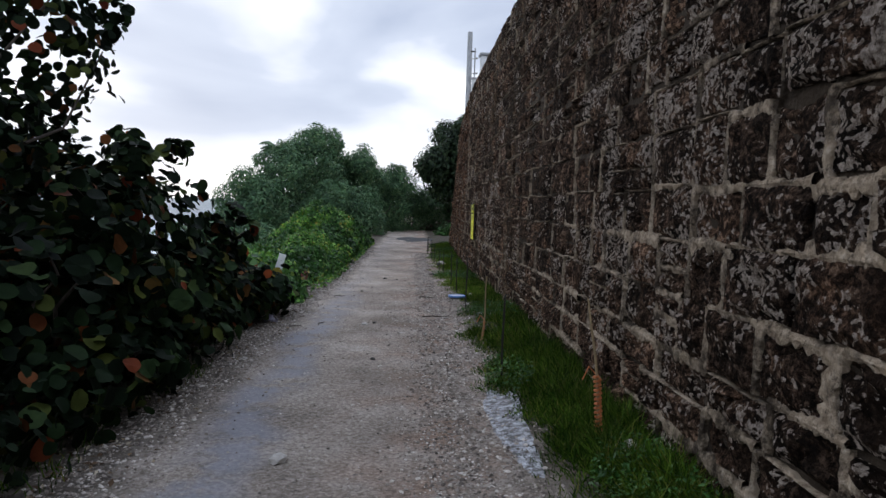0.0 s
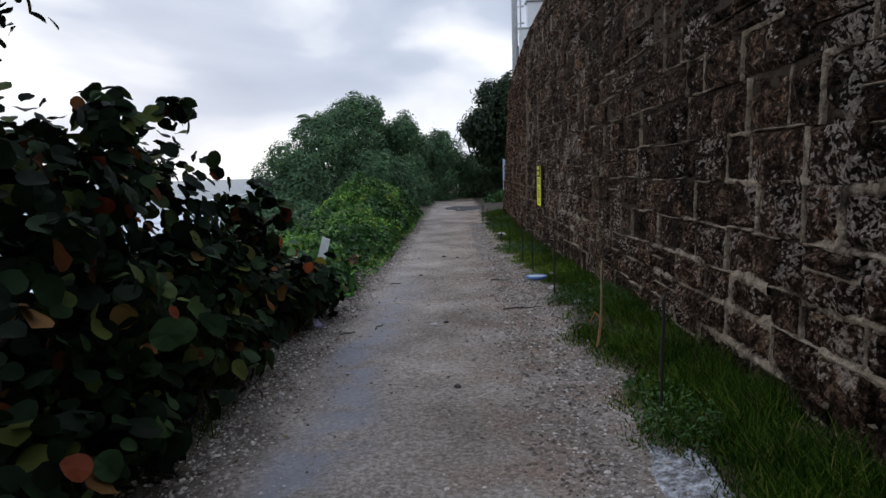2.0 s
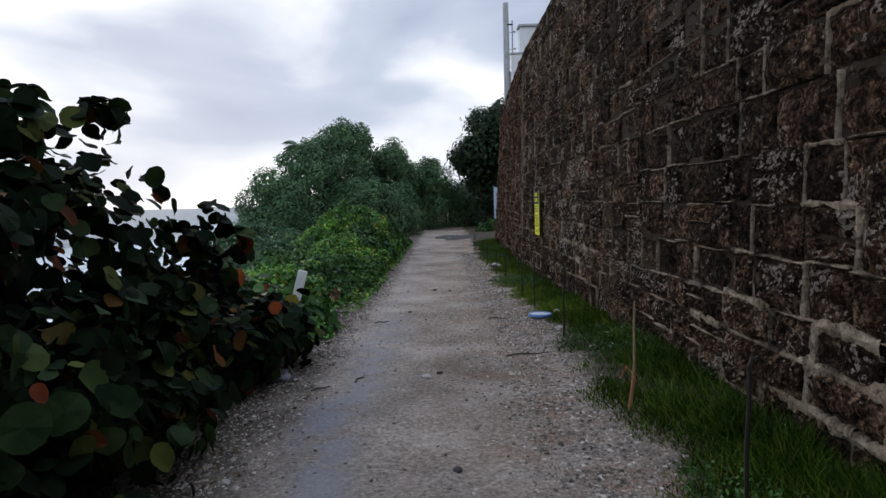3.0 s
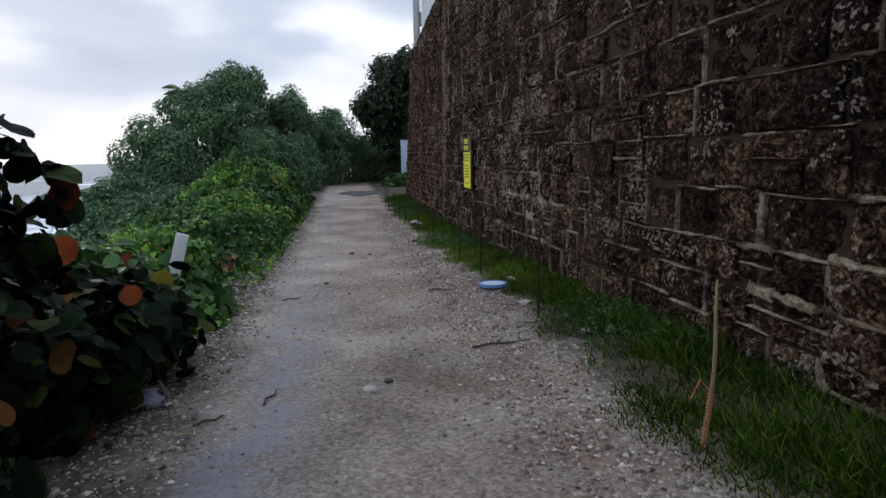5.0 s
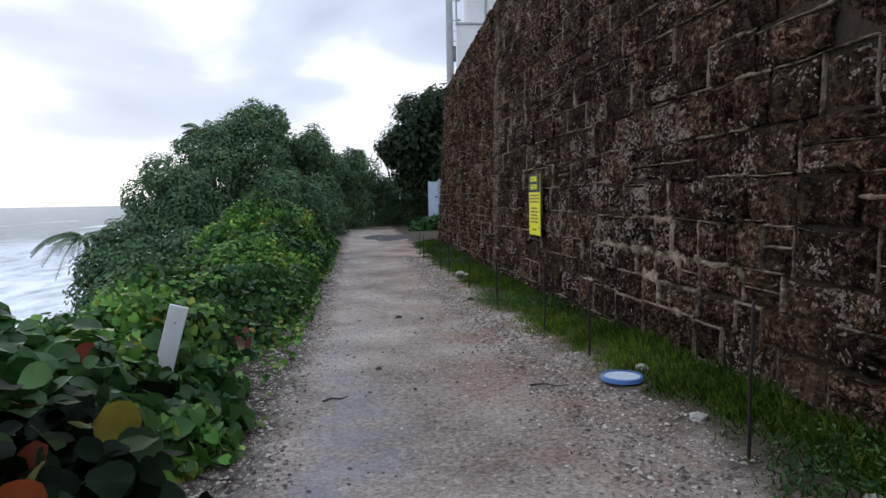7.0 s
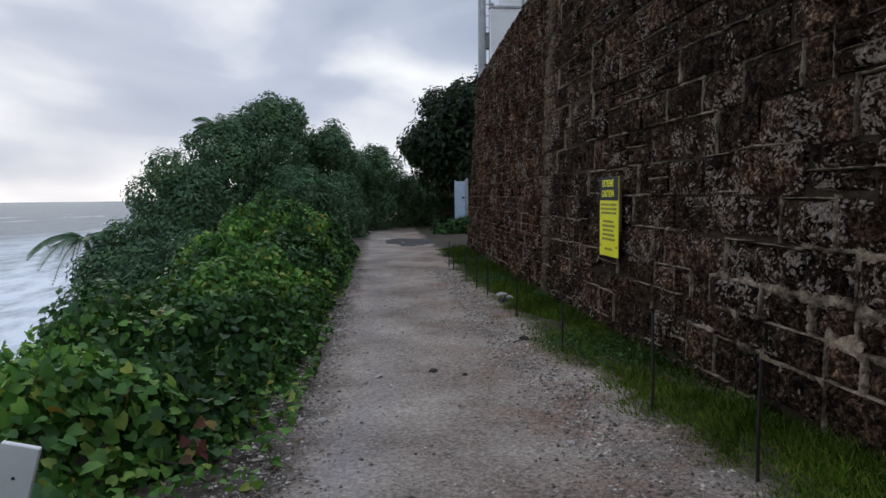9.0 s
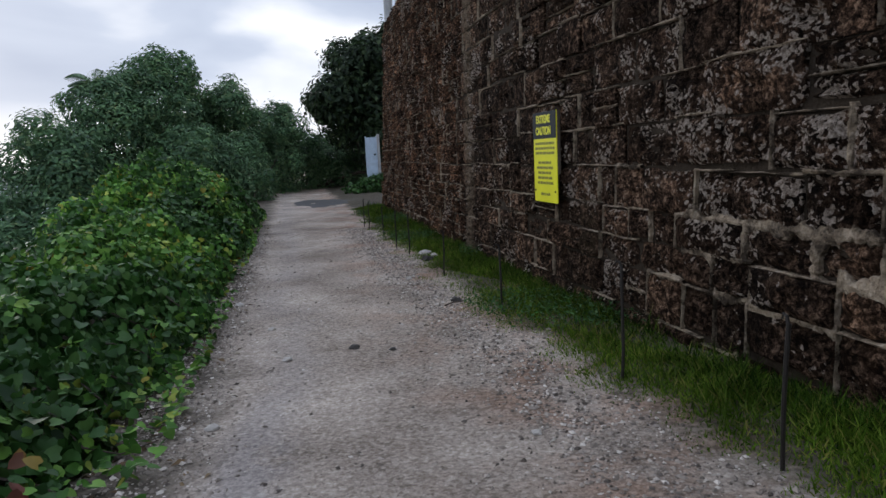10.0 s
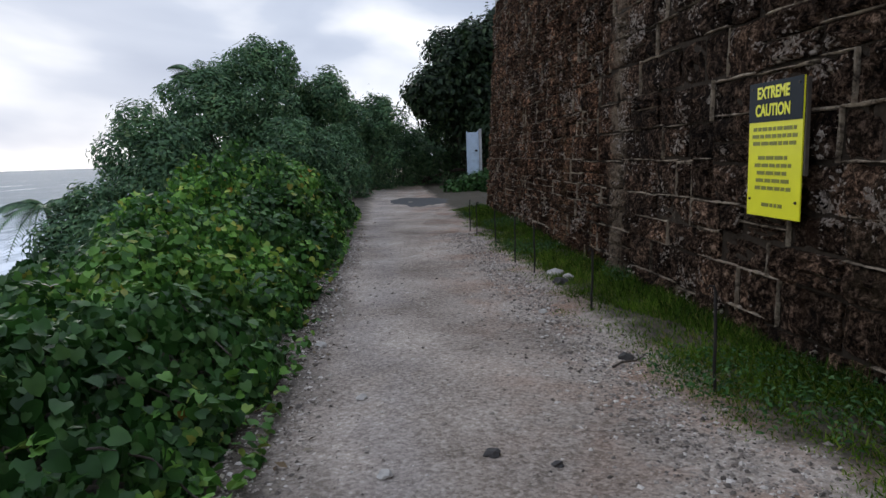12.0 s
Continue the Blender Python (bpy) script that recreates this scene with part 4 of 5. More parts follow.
# ---- things along the verge ----
def rod(at, h, lean, rz, label):
    z = ground_z(*at)
    ob = thing("steel_rod", (at[0], at[1], z), label, "post", "rods along the verge", rz)
    rng = random.Random(int(at[1] * 100))
    pts = [(lean * k / 5 * h + rng.uniform(-0.006, 0.006), rng.uniform(-0.006, 0.006), -0.15 + (h + 0.15) * k / 5) for k in range(6)]
    part("shaft", tube(pts, [0.0105] * 6, 7), STEEL, ob)
    e = pts[-1]
    part("hook", tube([(e[0], 0, h - 0.004), (e[0] + 0.012, 0, h + 0.03), (e[0] + 0.035, 0, h + 0.035), (e[0] + 0.045, 0, h + 0.012)], [0.009, 0.008, 0.008, 0.007], 6), STEEL, ob)
    return ob


for k, (x, y, h) in enumerate([(0.88, 6.06, 0.80), (0.90, 10.62, 0.82), (0.91, 13.1, 0.66), (0.88, 14.42, 0.72), (0.82, 16.6, 0.62),
                               (0.79, 18.9, 0.56), (0.72, 20.95, 0.60), (0.66, 21.9, 0.62), (0.69, 23.6, 0.60), (0.62, 25.4, 0.62), (0.60, 26.3, 0.62)]):
    rod((x, y), h, 0.03 * math.sin(k * 2.1), 40 * k, "thin black rusty steel rod upright in the verge")


def stake(at, h, lean, rz, cord=(0.10, 0.40), thick=0.004):
    """A weathered stake bound with orange cord."""
    orange = plain("faded_orange_cord", (0.52, 0.17, 0.06), 0.8, 0, 0.4, 40)
    straw = plain("weathered_wood", (0.30, 0.22, 0.12), 0.85, 0, 0.6, 25)
    ob = thing("wooden_stake", (at[0], at[1], ground_z(*at)), "leaning weathered stake bound with faded orange cord", "stake", "stakes on the verge", rz)
    P = lambda s: (lean * h * s + 0.02 * math.sin(s * 5), 0.015 * math.sin(s * 7), -0.1 + (h + 0.1) * s)
    part("shaft", tube([P(s / 6) for s in range(7)], [0.012, 0.011, 0.011, 0.010, 0.009, 0.008, 0.006], 7), straw, ob)
    turns = [Vector(P(cord[0] + (cord[1] - cord[0]) * k / 90)) + Vector((math.cos(k * 1.1), math.sin(k * 1.1), 0)) * (0.009 + thick) for k in range(91)]
    part("cord", tube(turns, [thick] * 91, 5), orange, ob, "faded orange cord")
    part("cord_tail", tube([P(cord[1]), (P(cord[1])[0] - 0.05, 0.02, P(cord[1])[2] + 0.06), (P(cord[1])[0] - 0.09, 0.03, P(cord[1])[2] - 0.03)], [0.006, 0.006, 0.005], 5), orange, ob)


stake((0.86, 7.9), 0.80, 0.10, 0)
stake((1.30, 4.25), 0.98, -0.12, 20, (0.06, 0.52), 0.011)


def build_lid():
    # a loose round lid, pale disc with a blue moulded rim
    ob = thing("plastic_lid", (0.87, 12.25, ground_z(0.87, 12.25) + 0.02), "pale blue round plastic lid lying on the gravel", "plate")
    blue, pale = plain("blue_plastic", (0.10, 0.22, 0.50), 0.4, 0, 0.2, 10), plain("pale_plastic", (0.62, 0.70, 0.78), 0.4, 0, 0.2, 10)
    bm = bmesh.new()
    prof = [(0.0, 0.024), (0.135, 0.024), (0.14, 0.032), (0.155, 0.034), (0.162, 0.026), (0.164, 0.0), (0.158, -0.002)]
    rings = [[bm.verts.new((r * math.cos(math.tau * k / 32), r * math.sin(math.tau * k / 32), z)) for k in range(32)] for r, z in prof[2:]]
    for a, b in zip(rings, rings[1:]):
        for k in range(32):
            bm.faces.new((a[k], a[(k + 1) % 32], b[(k + 1) % 32], b[k]))
    part("rim", bm, blue, ob, "blue moulded rim")
    bm = bmesh.new()
    bmesh.ops.create_circle(bm, cap_ends=True, segments=32, radius=0.142)
    for v in bm.verts:
        v.co.z = 0.024
    part("disc", bm, pale, ob)


build_lid()


def build_marker():
    white = plain("white_board_paint", (0.83, 0.84, 0.82), 0.5, 0, 0.15, 9)
    ob = new("marker_board")
    ob.matrix_world = pose(-2.62, 12.12, ground_z(-2.62, 12.12) - 0.02, 3, 16, 6)
    tagged(ob, "narrow white board leaning upright among the leaves", "marker")
    part("board", box(-0.063, -0.011, 0.0, 0.063, 0.011, 0.84, 0.004), white, ob)
    part("batten", box(-0.02, 0.011, 0.05, 0.02, 0.033, 0.78, 0.003), BARK, ob)
    for z in (0.3, 0.72):
        part("nail", tube([(0, -0.009, z), (0, -0.014, z)], [0.006, 0.005], 6), STEEL, ob)


build_marker()

PALE_STONE, DARK_STONE = plain("pale_coral_stone", (0.46, 0.43, 0.39), 0.9, 0, 0.5, 25), plain("dark_stone", (0.055, 0.05, 0.046), 0.85, 0, 0.5, 25)
# loose stones on the way and along the verge: x, y, size, dark or pale
for k, (x, y, r, dark) in enumerate([(-0.65, 16.0, 0.042, 1), (-0.36, 15.85, 0.027, 1), (-1.18, 15.85, 0.038, 0), (0.56, 17.4, 0.06, 1), (-1.32, 16.9, 0.035, 0), (-0.65, 9.15, 0.045, 0), (-0.52, 9.3, 0.03, 1),
                                   (1.27, 9.85, 0.07, 0), (1.09, 9.98, 0.05, 0), (-0.83, 4.12, 0.06, 0), (1.42, 4.0, 0.11, 0), (0.92, 20.7, 0.10, 0), (0.85, 20.2, 0.09, 1), (1.0, 20.4, 0.07, 0), (-1.75, 6.9, 0.03, 0),
                                   (0.98, 11.3, 0.06, 0), (1.15, 12.5, 0.05, 0), (-0.4, 7.0, 0.03, 1), (0.2, 8.4, 0.03, 0), (-1.0, 13.2, 0.03, 1), (0.1, 13.9, 0.03, 0), (-1.6, 14.6, 0.04, 0), (0.35, 19.0, 0.04, 0), (-1.7, 18.2, 0.05, 0)]):
    st = part("stone", lump(r, k + 1, 0.62, 0.5), DARK_STONE if dark else PALE_STONE)
    st.matrix_world = pose(x, y, ground_z(x, y) + r * 0.16, 0, 0, 57 * k)
    tagged(st, "small dark loose stone on the gravel" if dark else "pale lump of coral stone on the ground", "stone", "loose stones")


def plastic_scrap(x, y, name, tint, label):
    """A crumpled bag caught at the foot of the bush."""
    bm = bmesh.new()
    bmesh.ops.create_grid(bm, x_segments=14, y_segments=14, size=0.10)
    for v in bm.verts:
        q = v.co.copy()
        v.co.z = 0.06 + 0.055 * noise.noise(q * 16) + 0.03 * noise.noise(q * 38)
        v.co.x += 0.05 * noise.noise(q * 14 + Vector((5, 0, 0)))
        v.co.y += 0.05 * noise.noise(q * 14 + Vector((0, 7, 0)))
    ob = part("plastic_scrap", bm, plain(name, tint, 0.4, 0, 0.5, 30))
    sol = ob.modifiers.new("thickness", "SOLIDIFY")
    sol.thickness = 0.002
    ob.matrix_world = pose(x, y, ground_z(x, y) - 0.01, 12, 8, 30)
    tagged(ob, label, "litter")


plastic_scrap(-1.99, 9.15, "lilac_plastic_film", (0.42, 0.40, 0.50), "crumpled pale plastic bag at the bush's foot")
plastic_scrap(-2.10, 12.15, "pink_plastic_film", (0.44, 0.26, 0.30), "crumpled pinkish plastic wrapper under the vines")

def bare_root(x, y):
    """A bleached crooked root reaching out from under the bush."""
    ob = thing("bare_root", (x, y, ground_z(x, y)), "bleached crooked root under the sea grape", "root")
    pale = plain("bleached_root", (0.30, 0.27, 0.24), 0.85, 0, 0.5, 20)
    part("main_root", tube([(0.16, -0.25, -0.02), (0.05, -0.12, 0.06), (-0.03, 0.02, 0.16), (0.02, 0.14, 0.27), (-0.05, 0.25, 0.36)], [0.016, 0.013, 0.011, 0.010, 0.007], 7), pale, ob)
    part("side_root", tube([(-0.03, 0.02, 0.15), (0.07, 0.06, 0.20), (0.12, 0.12, 0.28)], [0.009, 0.007, 0.004], 6), pale, ob)
    part("side_root", tube([(0.05, -0.12, 0.05), (-0.06, -0.22, 0.05), (-0.10, -0.34, -0.01)], [0.010, 0.008, 0.005], 6), pale, ob)


bare_root(-2.02, 9.55)

# dark twigs on the path
for k, (x, y, l, a) in enumerate([(-1.35, 12.3, 0.20, 20), (-1.25, 9.15, 0.24, 75), (0.42, 10.0, 0.5, 10), (-1.55, 8.8, 0.18, 40), (0.30, 12.3, 0.3, -15), (0.55, 17.3, 0.35, 30)]):
    tw = part("twig", tube([(-l / 2, 0, 0.012), (-l / 6, 0.02, 0.018), (l / 6, -0.01, 0.012), (l / 2, 0.015, 0.014)], [0.009, 0.008, 0.007, 0.004], 6), BARK)
    tw.matrix_world = pose(x, y, ground_z(x, y), 0, 0, a)
    tagged(tw, "short dark dry twig lying on the gravel", "twig", "twigs on the path")


def flat_patch(name, cx, cy, rx, ry, material, label, category, seed, lift=0.008, n=40):
    """A thin irregular spread that follows the ground."""
    bm = bmesh.new()
    rings = []
    for q in (0.0, 0.35, 0.7, 0.92, 1.0):
        ring = []
        for k in range(n):
            a = math.tau * k / n
            w = 1 + 0.45 * noise.noise((math.cos(a) * 1.6 + seed, math.sin(a) * 1.6, seed)) + 0.22 * noise.noise((math.cos(a) * 5, math.sin(a) * 5 + seed, 1))
            x, y = cx + rx * q * w * math.cos(a), cy + ry * q * w * math.sin(a)
            ring.append(bm.verts.new((x, y, ground_z(x, y) + (lift if q < 1 else -0.004))))
        rings.append(ring)
    for a, b in zip(rings[1:], rings[2:]):
        for k in range(n):
            bm.faces.new((a[k], a[(k + 1) % n], b[(k + 1) % n], b[k]))
    bm.faces.new(rings[1])
    for v in rings[0]:
        bm.verts.remove(v)
    ob = part(name, bm, material)
    return tagged(ob, label, category, kind="structure")


spill = Nodes("lime_washed_rubble", 0.9)
sg = spill.noise(16.0, 6, 0.75)
spill.colour(spill.ramp(sg, [(0.42, (0.10, 0.095, 0.09)), (0.52, (0.30, 0.30, 0.31)), (0.66, (0.62, 0.64, 0.67))])).bump(sg, 0.8, 0.02)
flat_patch("cement_spill", 0.78, 4.95, 0.16, 0.95, spill.m, "whitish spilled cement crusted on the path edge", "cement", 3)
mud = Nodes("dark_wet_patch", 0.6)
mg = mud.noise(5.0, 5, 0.6)
mud.colour(mud.ramp(mg, [(0.3, (0.020, 0.020, 0.020)), (0.7, (0.06, 0.056, 0.052))])).rough(mud.math("ADD", 0.45, mud.math("MULTIPLY", mg, 0.8))).bump(mg, 0.3, 0.02)
flat_patch("puddle", 0.2, 36.6, 1.0, 2.6, mud.m, "shallow dark puddle at the bend", "puddle", 9)


# ---- grass, weeds, pebbles and litter ----
def verge_edge(y):
    return float(np.interp(y, [2, 6, 9, 12, 13.5, 16, 20, 26, 32], [0.95, 0.72, 0.70, 0.95, 0.66, 0.56, 0.50, 0.60, 0.75])) + 0.10 * math.sin(y * 2.9) + 0.06 * math.sin(y * 7.3) + 0.16 * noise.noise((y * 1.9, 3.0, 1.0)) + 0.10 * noise.noise((y * 6.0, 8.0, 1.0))


def build_verge():
    rng = np.random.default_rng(15)
    n = 200000
    y = 2.0 + 30 * rng.random(n) ** 1.35
    w = np.array([wall_x(v) for v in y])
    e = np.array([verge_edge(v) for v in y])
    u = rng.random(n)
    x = e + (w - 0.02 - e) * u ** 0.85
    bare = (np.sin(x * 5 + y * 1.7) * np.sin(y * 0.9 + 0.6) > 0.45) | ((np.abs(y - 10.2) < 0.9) & (u < 0.45))
    keep = ~(bare & (rng.random(n) < 0.75)) & (rng.random(n) < 0.35 + 1.3 * u)
    x, y, u = x[keep], y[keep], u[keep]
    g = np.array([ground_z(a, b) for a, b in zip(x, y)])
    tuft = np.array([0.5 + 0.75 * noise.noise((a * 3.2, b * 2.4, 7.0)) + 0.35 * noise.noise((a * 9, b * 8, 2.0)) for a, b in zip(x, y)]).clip(0.02, 1.3)
    h = (0.04 + 0.14 * np.minimum(1, u * 2.0) * (0.15 + 1.05 * tuft)) * (0.5 + 0.8 * rng.random(len(x)) ** 2 * 1.3) * np.interp(y, [2, 9, 12, 20], [1.05, 1.0, 0.75, 0.75])
    up = np.stack([rng.normal(size=len(x)) * 0.75 - 0.15, rng.normal(size=len(x)) * 0.75, np.ones(len(x))], 1)
    N2 = np.stack([rng.normal(size=len(x)), rng.normal(size=len(x)), np.zeros(len(x))], 1)
    wide = 0.006 + 0.005 * rng.random(len(x))
    root, axes = np.stack([x, y, g - 0.01], 1), frames_for(N2, up)
    mat = np.interp(y, [11.5, 13.0, 20.0, 24.0], [0.0, 1.0, 1.0, 0.5]) * np.interp(u, [0.0, 0.5, 0.9], [1.0, 0.8, 0.15]) + 0.12 > rng.random(len(x))
    tagged(scatter("grass", "blade", root[~mat], axes[~mat], h[~mat], GRASS, None, widths=wide[~mat]), "lush dark green grass at the wall's foot", "grass", kind="stuff")
    tagged(scatter("pale_grass", "blade", root[mat], axes[mat], h[mat] * 0.8, PALE_GRASS, None, widths=wide[mat]), "short yellow-green grass along the path edge", "grass", kind="stuff")
    # broad-leaved weeds in patches
    n = 26000
    y = 2.2 + 30 * rng.random(n) ** 1.3
    x = np.array([verge_edge(v) for v in y]) + 0.1 + rng.random(n) * 0.9
    keep = (np.sin(x * 2.4 + y * 1.1) + np.sin(y * 1.9 + 2) > 0.75) & (x < np.array([wall_x(v) for v in y]) - 0.04)
    x, y = x[keep], y[keep]
    g = np.array([ground_z(a, b) for a, b in zip(x, y)])
    P = np.stack([x, y, g + 0.03 + 0.13 * rng.random(len(x))], 1)
    ob = scatter("weeds", "oval", P, frames_for(rng.normal(size=P.shape) * 0.5 + np.array([0, 0, 1.0]), rng.normal(size=P.shape)), 0.026 + 0.026 * rng.random(len(x)), LEAF_BROAD, None)
    tagged(ob, "low broad-leaved weeds among the grass", "weeds", kind="stuff")
    # grass at the seaward edge
    n = 5200
    y = 1.5 + 30 * rng.random(n)
    x = -2.05 - 0.5 * rng.random(n) + 0.12 * np.sin(y * 2.3)
    keep = np.sin(y * 1.3 + 1) + np.sin(y * 0.37) > 0.3
    x, y = x[keep], y[keep]
    g = np.array([ground_z(a, b) for a, b in zip(x, y)])
    up = np.stack([rng.normal(size=len(x)) * 0.5, rng.normal(size=len(x)) * 0.5, np.ones(len(x))], 1)
    ob = scatter("edge_grass", "blade", np.stack([x, y, g - 0.01], 1), frames_for(rng.normal(size=up.shape) * np.array([1, 1, 0.1]), up), 0.05 + 0.09 * rng.random(len(x)), GRASS, None, widths=np.full(len(x), 0.010))
    tagged(ob, "short grass tufts along the bushes", "grass", kind="stuff")
    # dead leaves under the bushes
    n = 2600
    y = 1.0 + 30 * rng.random(n) ** 1.5
    x = -1.85 - 0.75 * rng.random(n) + 0.18 * rng.normal(size=n)
    g = np.array([ground_z(a, b) for a, b in zip(x, y)])
    P = np.stack([x, y, g + 0.012], 1)
    ob = scatter("leaf_litter", "oval", P, frames_for(rng.normal(size=P.shape) * 0.35 + np.array([0, 0, 1.0]), rng.normal(size=P.shape)), 0.03 + 0.05 * rng.random(n), LITTER, None)
    tagged(ob, "brown dead leaves littering the path edge", "leaf litter", kind="stuff")


LITTER = leaf_material("dead_leaves", [(0.0, (0.05, 0.03, 0.018)), (0.5, (0.12, 0.075, 0.045)), (0.85, (0.22, 0.16, 0.10)), (1.0, (0.40, 0.36, 0.30))], 0.8, 0.05)
build_verge()


def build_pebbles():
    """Loose chips of coral, thickest along both edges of the trodden way."""
    rng = np.random.default_rng(25)
    base = np.array([(1, 0, 0), (0, 1, 0), (-1, 0, 0), (0, -1, 0), (0.1, 0.1, 1), (0, 0, -1)], float)
    tri = np.array([(0, 1, 4), (1, 2, 4), (2, 3, 4), (3, 0, 4), (1, 0, 5), (2, 1, 5), (3, 2, 5), (0, 3, 5)])
    n = 58000
    y = 2.0 + 24 * rng.random(n) ** 1.25
    pick = rng.random(n)
    x = np.where(pick < np.interp(y, [7, 10, 16], [0.08, 0.17, 0.12]), -2.1 + 3.0 * rng.random(n), np.where(pick < 0.66, 0.48 + 0.30 * rng.normal(size=n), -1.88 + 0.20 * rng.normal(size=n)))
    keep = (x > -2.7) & (x < np.array([verge_edge(v) for v in y]) + 0.10 * np.abs(rng.normal(size=n)))
    x, y = x[keep], y[keep]
    n = len(x)
    edge = (x > 0.1) | (x < -1.6)
    r = 0.0038 + 0.013 * rng.random(n) ** 4 + 0.003 * edge
    g = np.array([ground_z(a, b) for a, b in zip(x, y)])
    v = base[None] * (0.65 + 0.7 * rng.random((n, 6, 1))) * (r[:, None] * (0.7 + 0.6 * rng.random((n, 3))) * np.array([1.15, 1, 0.65]))[:, None, :]
    a = rng.random(n) * math.tau
    ca, sa = np.cos(a)[:, None], np.sin(a)[:, None]
    v = np.stack([v[..., 0] * ca - v[..., 1] * sa + x[:, None], v[..., 0] * sa + v[..., 1] * ca + y[:, None], v[..., 2] + (g + r * 0.22)[:, None]], 2)
    f = (tri[None] + (np.arange(n) * 6)[:, None, None]).reshape(-1, 3)
    n2 = Nodes("loose_coral_gravel", 0.9)
    n2.colour(n2.ramp(n2.geo.outputs["Random Per Island"], [(0.0, (0.07, 0.056, 0.046)), (0.35, (0.20, 0.166, 0.137)), (0.8, (0.36, 0.31, 0.262)), (1.0, (0.66, 0.60, 0.53))]))
    ob = mesh_object("gravel", v.reshape(-1, 3), f, n2.m)
    tagged(ob, "loose pale coral gravel strewn over the path", "gravel", kind="stuff")


build_pebbles()


# ---- the wall's stones, courses of uneven coral blocks ----
LEVELS = [-0.32, 0.03, 0.37, 0.62, 0.86, 1.20, 1.54, 1.88, 2.26, 2.58, 2.90, 3.21, 3.54, 3.86, 4.20, 4.52, 4.86, 5.10, 5.40]


def block_shape(seed):
    """A block of unit length and height, its face at x = 0 hacked and pitted and its edges worn."""
    rng = np.random.default_rng(seed)
    v, n = [], 6
    for i in range(n):
        for j in range(n):
            y, z = j / (n - 1), i / (n - 1)
            edge = i in (0, n - 1) or j in (0, n - 1)
            corner = i in (0, n - 1) and j in (0, n - 1)
            x = rng.normal() * 0.013 - 0.006 if not edge else 0.012 + abs(rng.normal()) * 0.011 + 0.006 * corner
            if not edge and rng.random() < 0.12:
                x += 0.03
            if edge:
                y = 0.5 + (y - 0.5) * (1 - abs(rng.normal()) * 0.05)
                z = 0.5 + (z - 0.5) * (1 - abs(rng.normal()) * 0.08)
            else:
                y, z = y + rng.normal() * 0.025, z + rng.normal() * 0.03
            v.append((x, y, z))
    f = [(i * n + j, (i + 1) * n + j, (i + 1) * n + j + 1, i * n + j + 1) for i in range(n - 1) for j in range(n - 1)]
    rim = [j for j in range(n)] + [i * n + n - 1 for i in range(1, n)] + [(n - 1) * n + j for j in range(n - 2, -1, -1)] + [i * n for i in range(n - 2, 0, -1)]
    k = len(v)
    v += [(0.12, v[i][1], v[i][2]) for i in rim]
    m = len(rim)
    f += [(rim[i], rim[(i + 1) % m], k + (i + 1) % m, k + i) for i in range(m)]
    return np.array(v), f


SHAPES = [block_shape(s) for s in range(20)]
SHAPE_MESHES = []
for sv, sf in SHAPES:
    me = bpy.data.meshes.new("stone_block")
    me.from_pydata([tuple(v) for v in sv], [], sf)
    me.materials.append(STONE)
    SHAPE_MESHES.append(me)


def wall_angle(y):
    return math.atan((wall_x(y + 0.1) - wall_x(y - 0.1)) / 0.2)


def smear_field(y, z):
    """Where the pointing was smeared wide over the stones."""
    a = max(0, 1 - abs(y - 3.4) / 4.0) * max(0, 1 - abs(z - 1.3) / 1.9)
    b = max(0, 1 - abs(y - 13.2) / 2.4) * max(0, 1 - abs(z - 0.98) / 0.5)
    c = max(0, 1 - abs(y - 13.9) / 2.4) * max(0, 1 - abs(z - 0.6) / 0.8)
    d = max(0, 1 - abs(y - 7.2) / 2.6) * max(0, 1 - abs(z - 0.5) / 0.8) * 0.8
    return min(1.0, 1.6 * max(a, 0.9 * b, 0.9 * c, d) + 0.04)


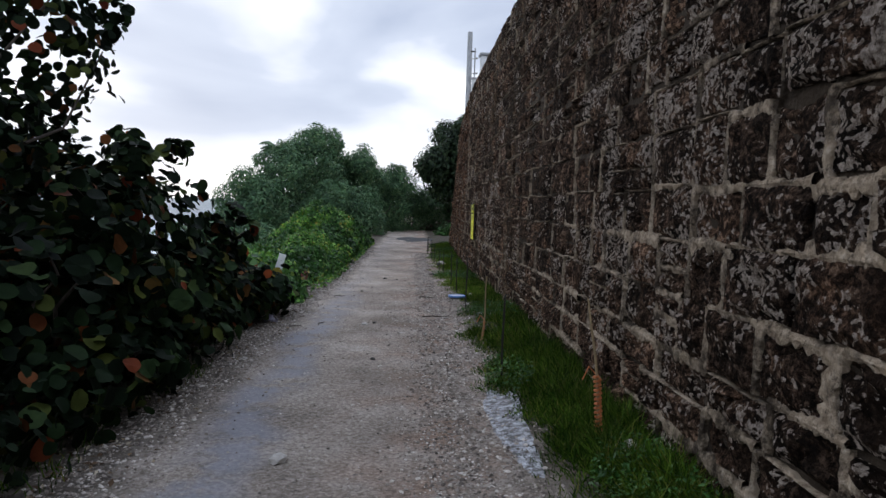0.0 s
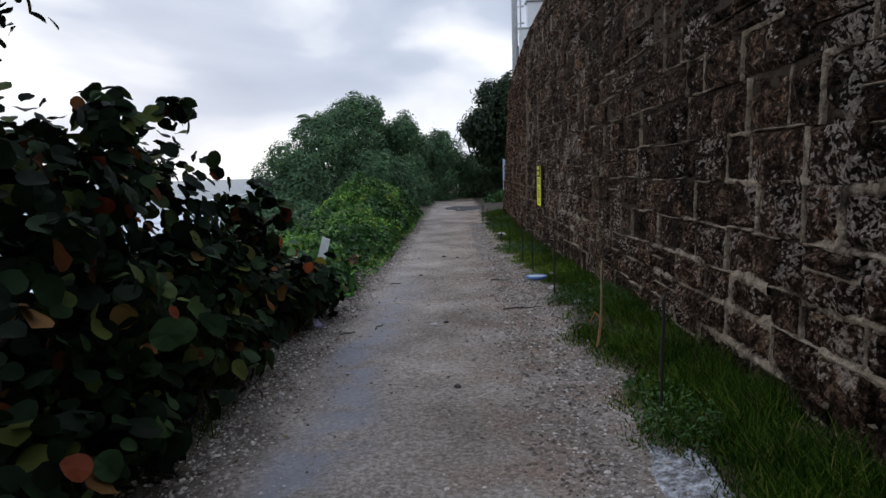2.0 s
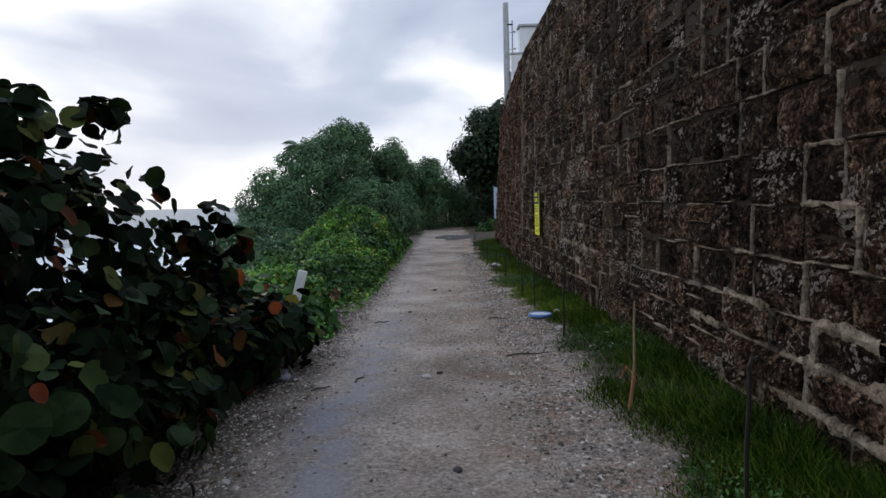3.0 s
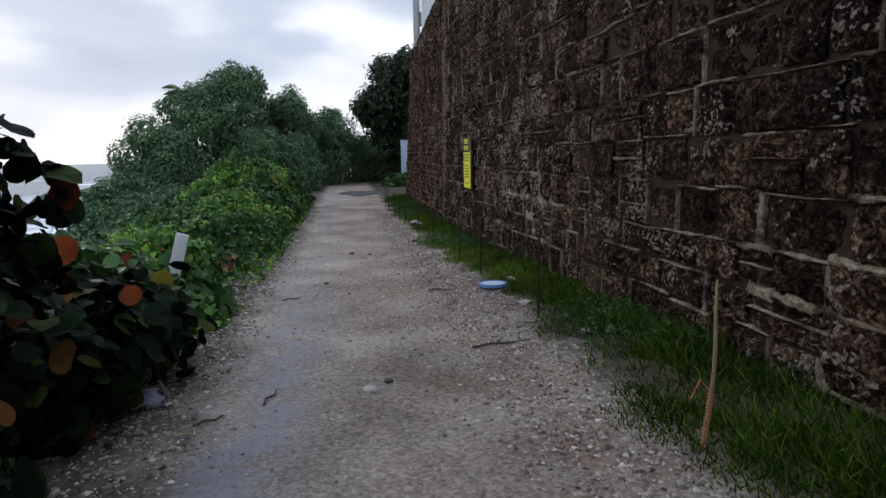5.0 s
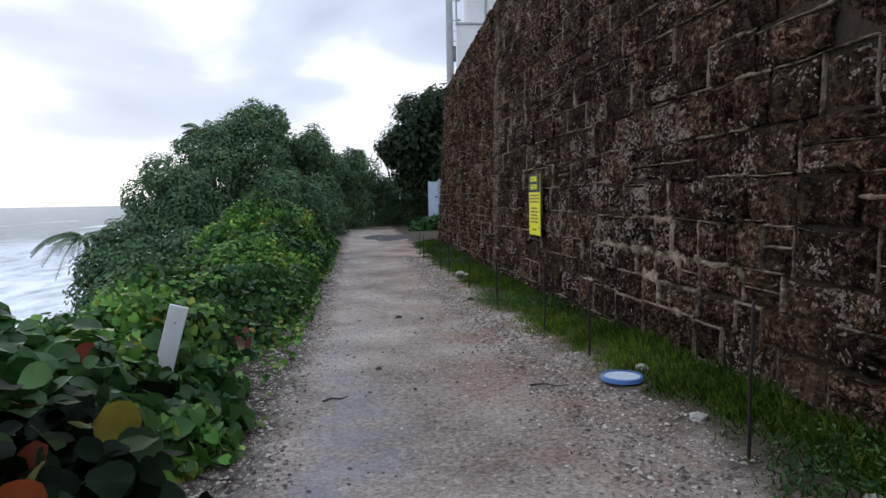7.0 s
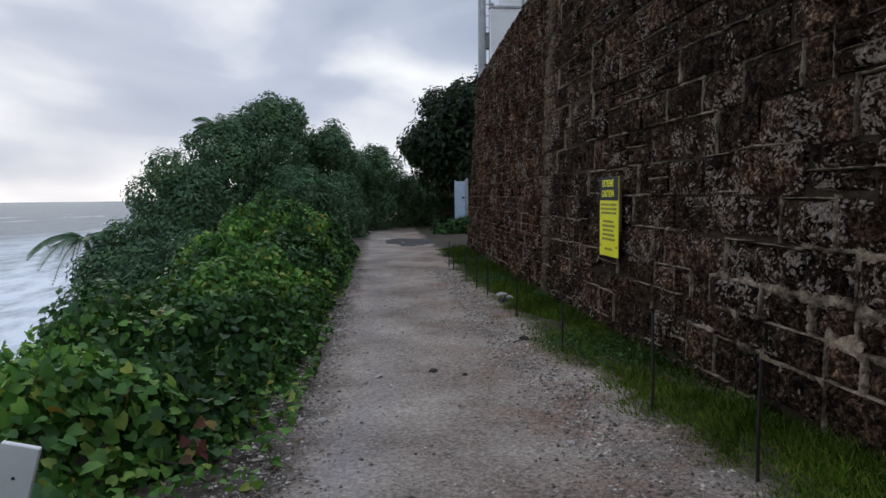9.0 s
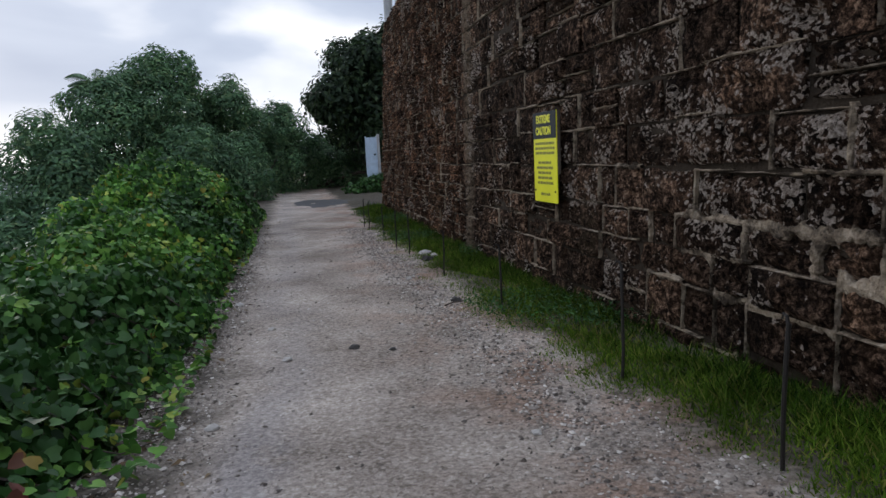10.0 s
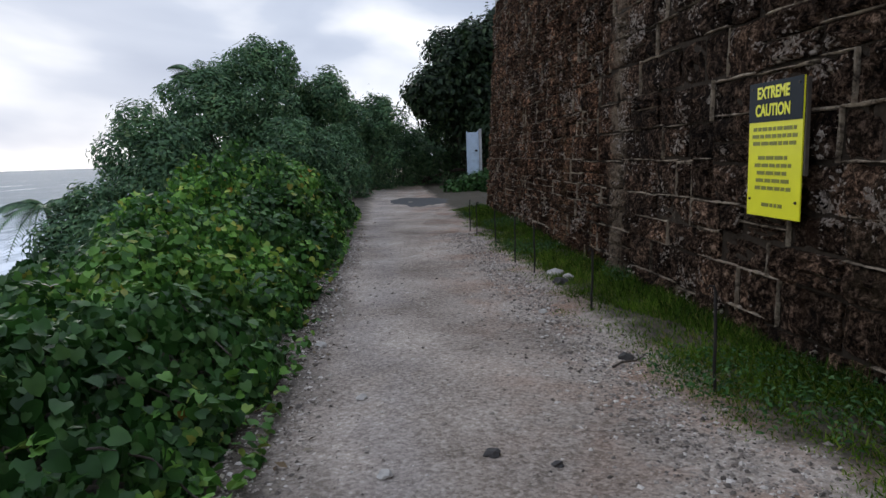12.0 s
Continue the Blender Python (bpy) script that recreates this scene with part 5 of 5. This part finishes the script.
def build_stones():
    rng = np.random.default_rng(77)
    far_v, far_f, count = [], [], 0
    near, joints = [], []
    for ci, (z0, z1) in enumerate(zip(LEVELS, LEVELS[1:])):
        y = -4.0 + rng.random() * 0.5
        while y < 31.3:
            L = 0.30 + 0.46 * rng.random() ** 1.2
            if y > 20.75:
                L *= 0.62
            if rng.random() < 0.08:
                L *= 1.5
            dz0, dz1 = rng.normal() * 0.012, rng.normal() * 0.012
            ym, zm = y + L / 2, (z0 + z1) / 2
            proud = rng.normal() * 0.014
            cuts = [z0 + dz0, z1 + dz1]
            if rng.random() < (0.85 if y > 20.75 else 0.14):      # two thin stones in place of one
                cuts.insert(1, z0 + (z1 - z0) * rng.uniform(0.4, 0.6))
                joints.append(("h", y, y + L, cuts[1]))
            for c0, c1 in zip(cuts, cuts[1:]):
                m = (Matrix.Translation((surface_x(y, z0) + proud - 0.006, y + 0.004, c0 + 0.004)) @ Matrix.Rotation(-wall_angle(ym), 4, "Z")
                     @ Matrix.Rotation(math.atan(batter(ym, 1.0)), 4, "Y") @ Matrix.Diagonal((1, L - 0.008, c1 - c0 - 0.008, 1)))
                k = int(rng.integers(20))
                if 3.6 < y < 19.5 and 0.0 < z1 and z1 < 2.7 and len(near) < 290:
                    near.append((k, m))
                else:
                    sv, sf = SHAPES[k]
                    w = np.c_[sv, np.ones(len(sv))] @ np.array(m).T
                    far_v.append(w[:, :3])
                    far_f += [tuple(i + count for i in f) for f in sf]
                    count += len(sv)
            joints.append(("h", y, y + L, z1 + dz1))
            joints.append(("v", z0, z1, y + L))
            y += L
    rest = mesh_object("upper_courses", np.concatenate(far_v), far_f, STONE, WALL)
    tagged(rest, "upper and distant courses of dark coral blocks", kind="stuff")
    for k, m in near:
        b = new("stone_block", SHAPE_MESHES[k])
        b.parent = WALL
        b.matrix_basis = m
    return joints


def build_pointing(joints):
    """Lime pointing, a thin broken line in most joints, smeared wide and run down the stones in places."""
    rng = np.random.default_rng(78)
    V, F = [], []
    for kind, a, b, c in joints:
        ym, zm = ((a + b) / 2, c) if kind == "h" else (c, (a + b) / 2)
        if ym < 0 or zm < -0.2:
            continue
        s = smear_field(ym, zm)
        wide = rng.random() < s * (0.85 if kind == "h" else 0.75)
        if not wide and rng.random() > (0.62 if kind == "h" else 0.34):
            continue
        n = max(5, int((b - a) / (0.020 if ym < 18 else 0.06)))
        w0 = (0.014 + 0.040 * rng.random() * s) if wide else 0.005 + 0.006 * rng.random()
        k0 = len(V)
        off = rng.random() * 50
        for i in range(n + 1):
            t = a + (b - a) * i / n
            rag = [noise.noise((t * 5 + q, off, 0)) + 0.55 * noise.noise((t * 16, off + q, 3)) + 0.45 * noise.noise((t * 38, off + q, 7)) for q in (0, 9)]
            up, dn = [w0 * max(0.05, 1 + (1.5 if wide else 1.3) * q) for q in rag]
            if kind == "h" and wide:       # runs down over the course below
                dn += 0.11 * s * max(0.0, noise.noise((t * 7, off, 20)) - 0.12) + 0.05 * s * max(0.0, noise.noise((t * 21, off, 22)))
            end = 0.3 if i in (0, n) and not wide else 1.0
            wob = 0.010 * noise.noise((t * 3, off, 4))
            for d, x in ((-dn * end, 0.03), (-dn * end * 0.85, 0.002), (0, -0.008), (up * end * 0.85, 0.002), (up * end, 0.03)):
                x += 0.006 * noise.noise((t * 23, d * 40, off))
                yy, zz = (t, c + d + wob) if kind == "h" else (c + d + wob, t)
                V.append((surface_x(yy, zz) + x, yy, zz))
        for i in range(n):
            for q in range(4):
                p = k0 + 5 * i + q
                F.append((p, p + 1, p + 6, p + 5))
    ob = mesh_object("pointing", V, F, POINTING, WALL)
    tagged(ob, "pale crumbling lime pointing smeared over the joints", kind="stuff")


build_pointing(build_stones())
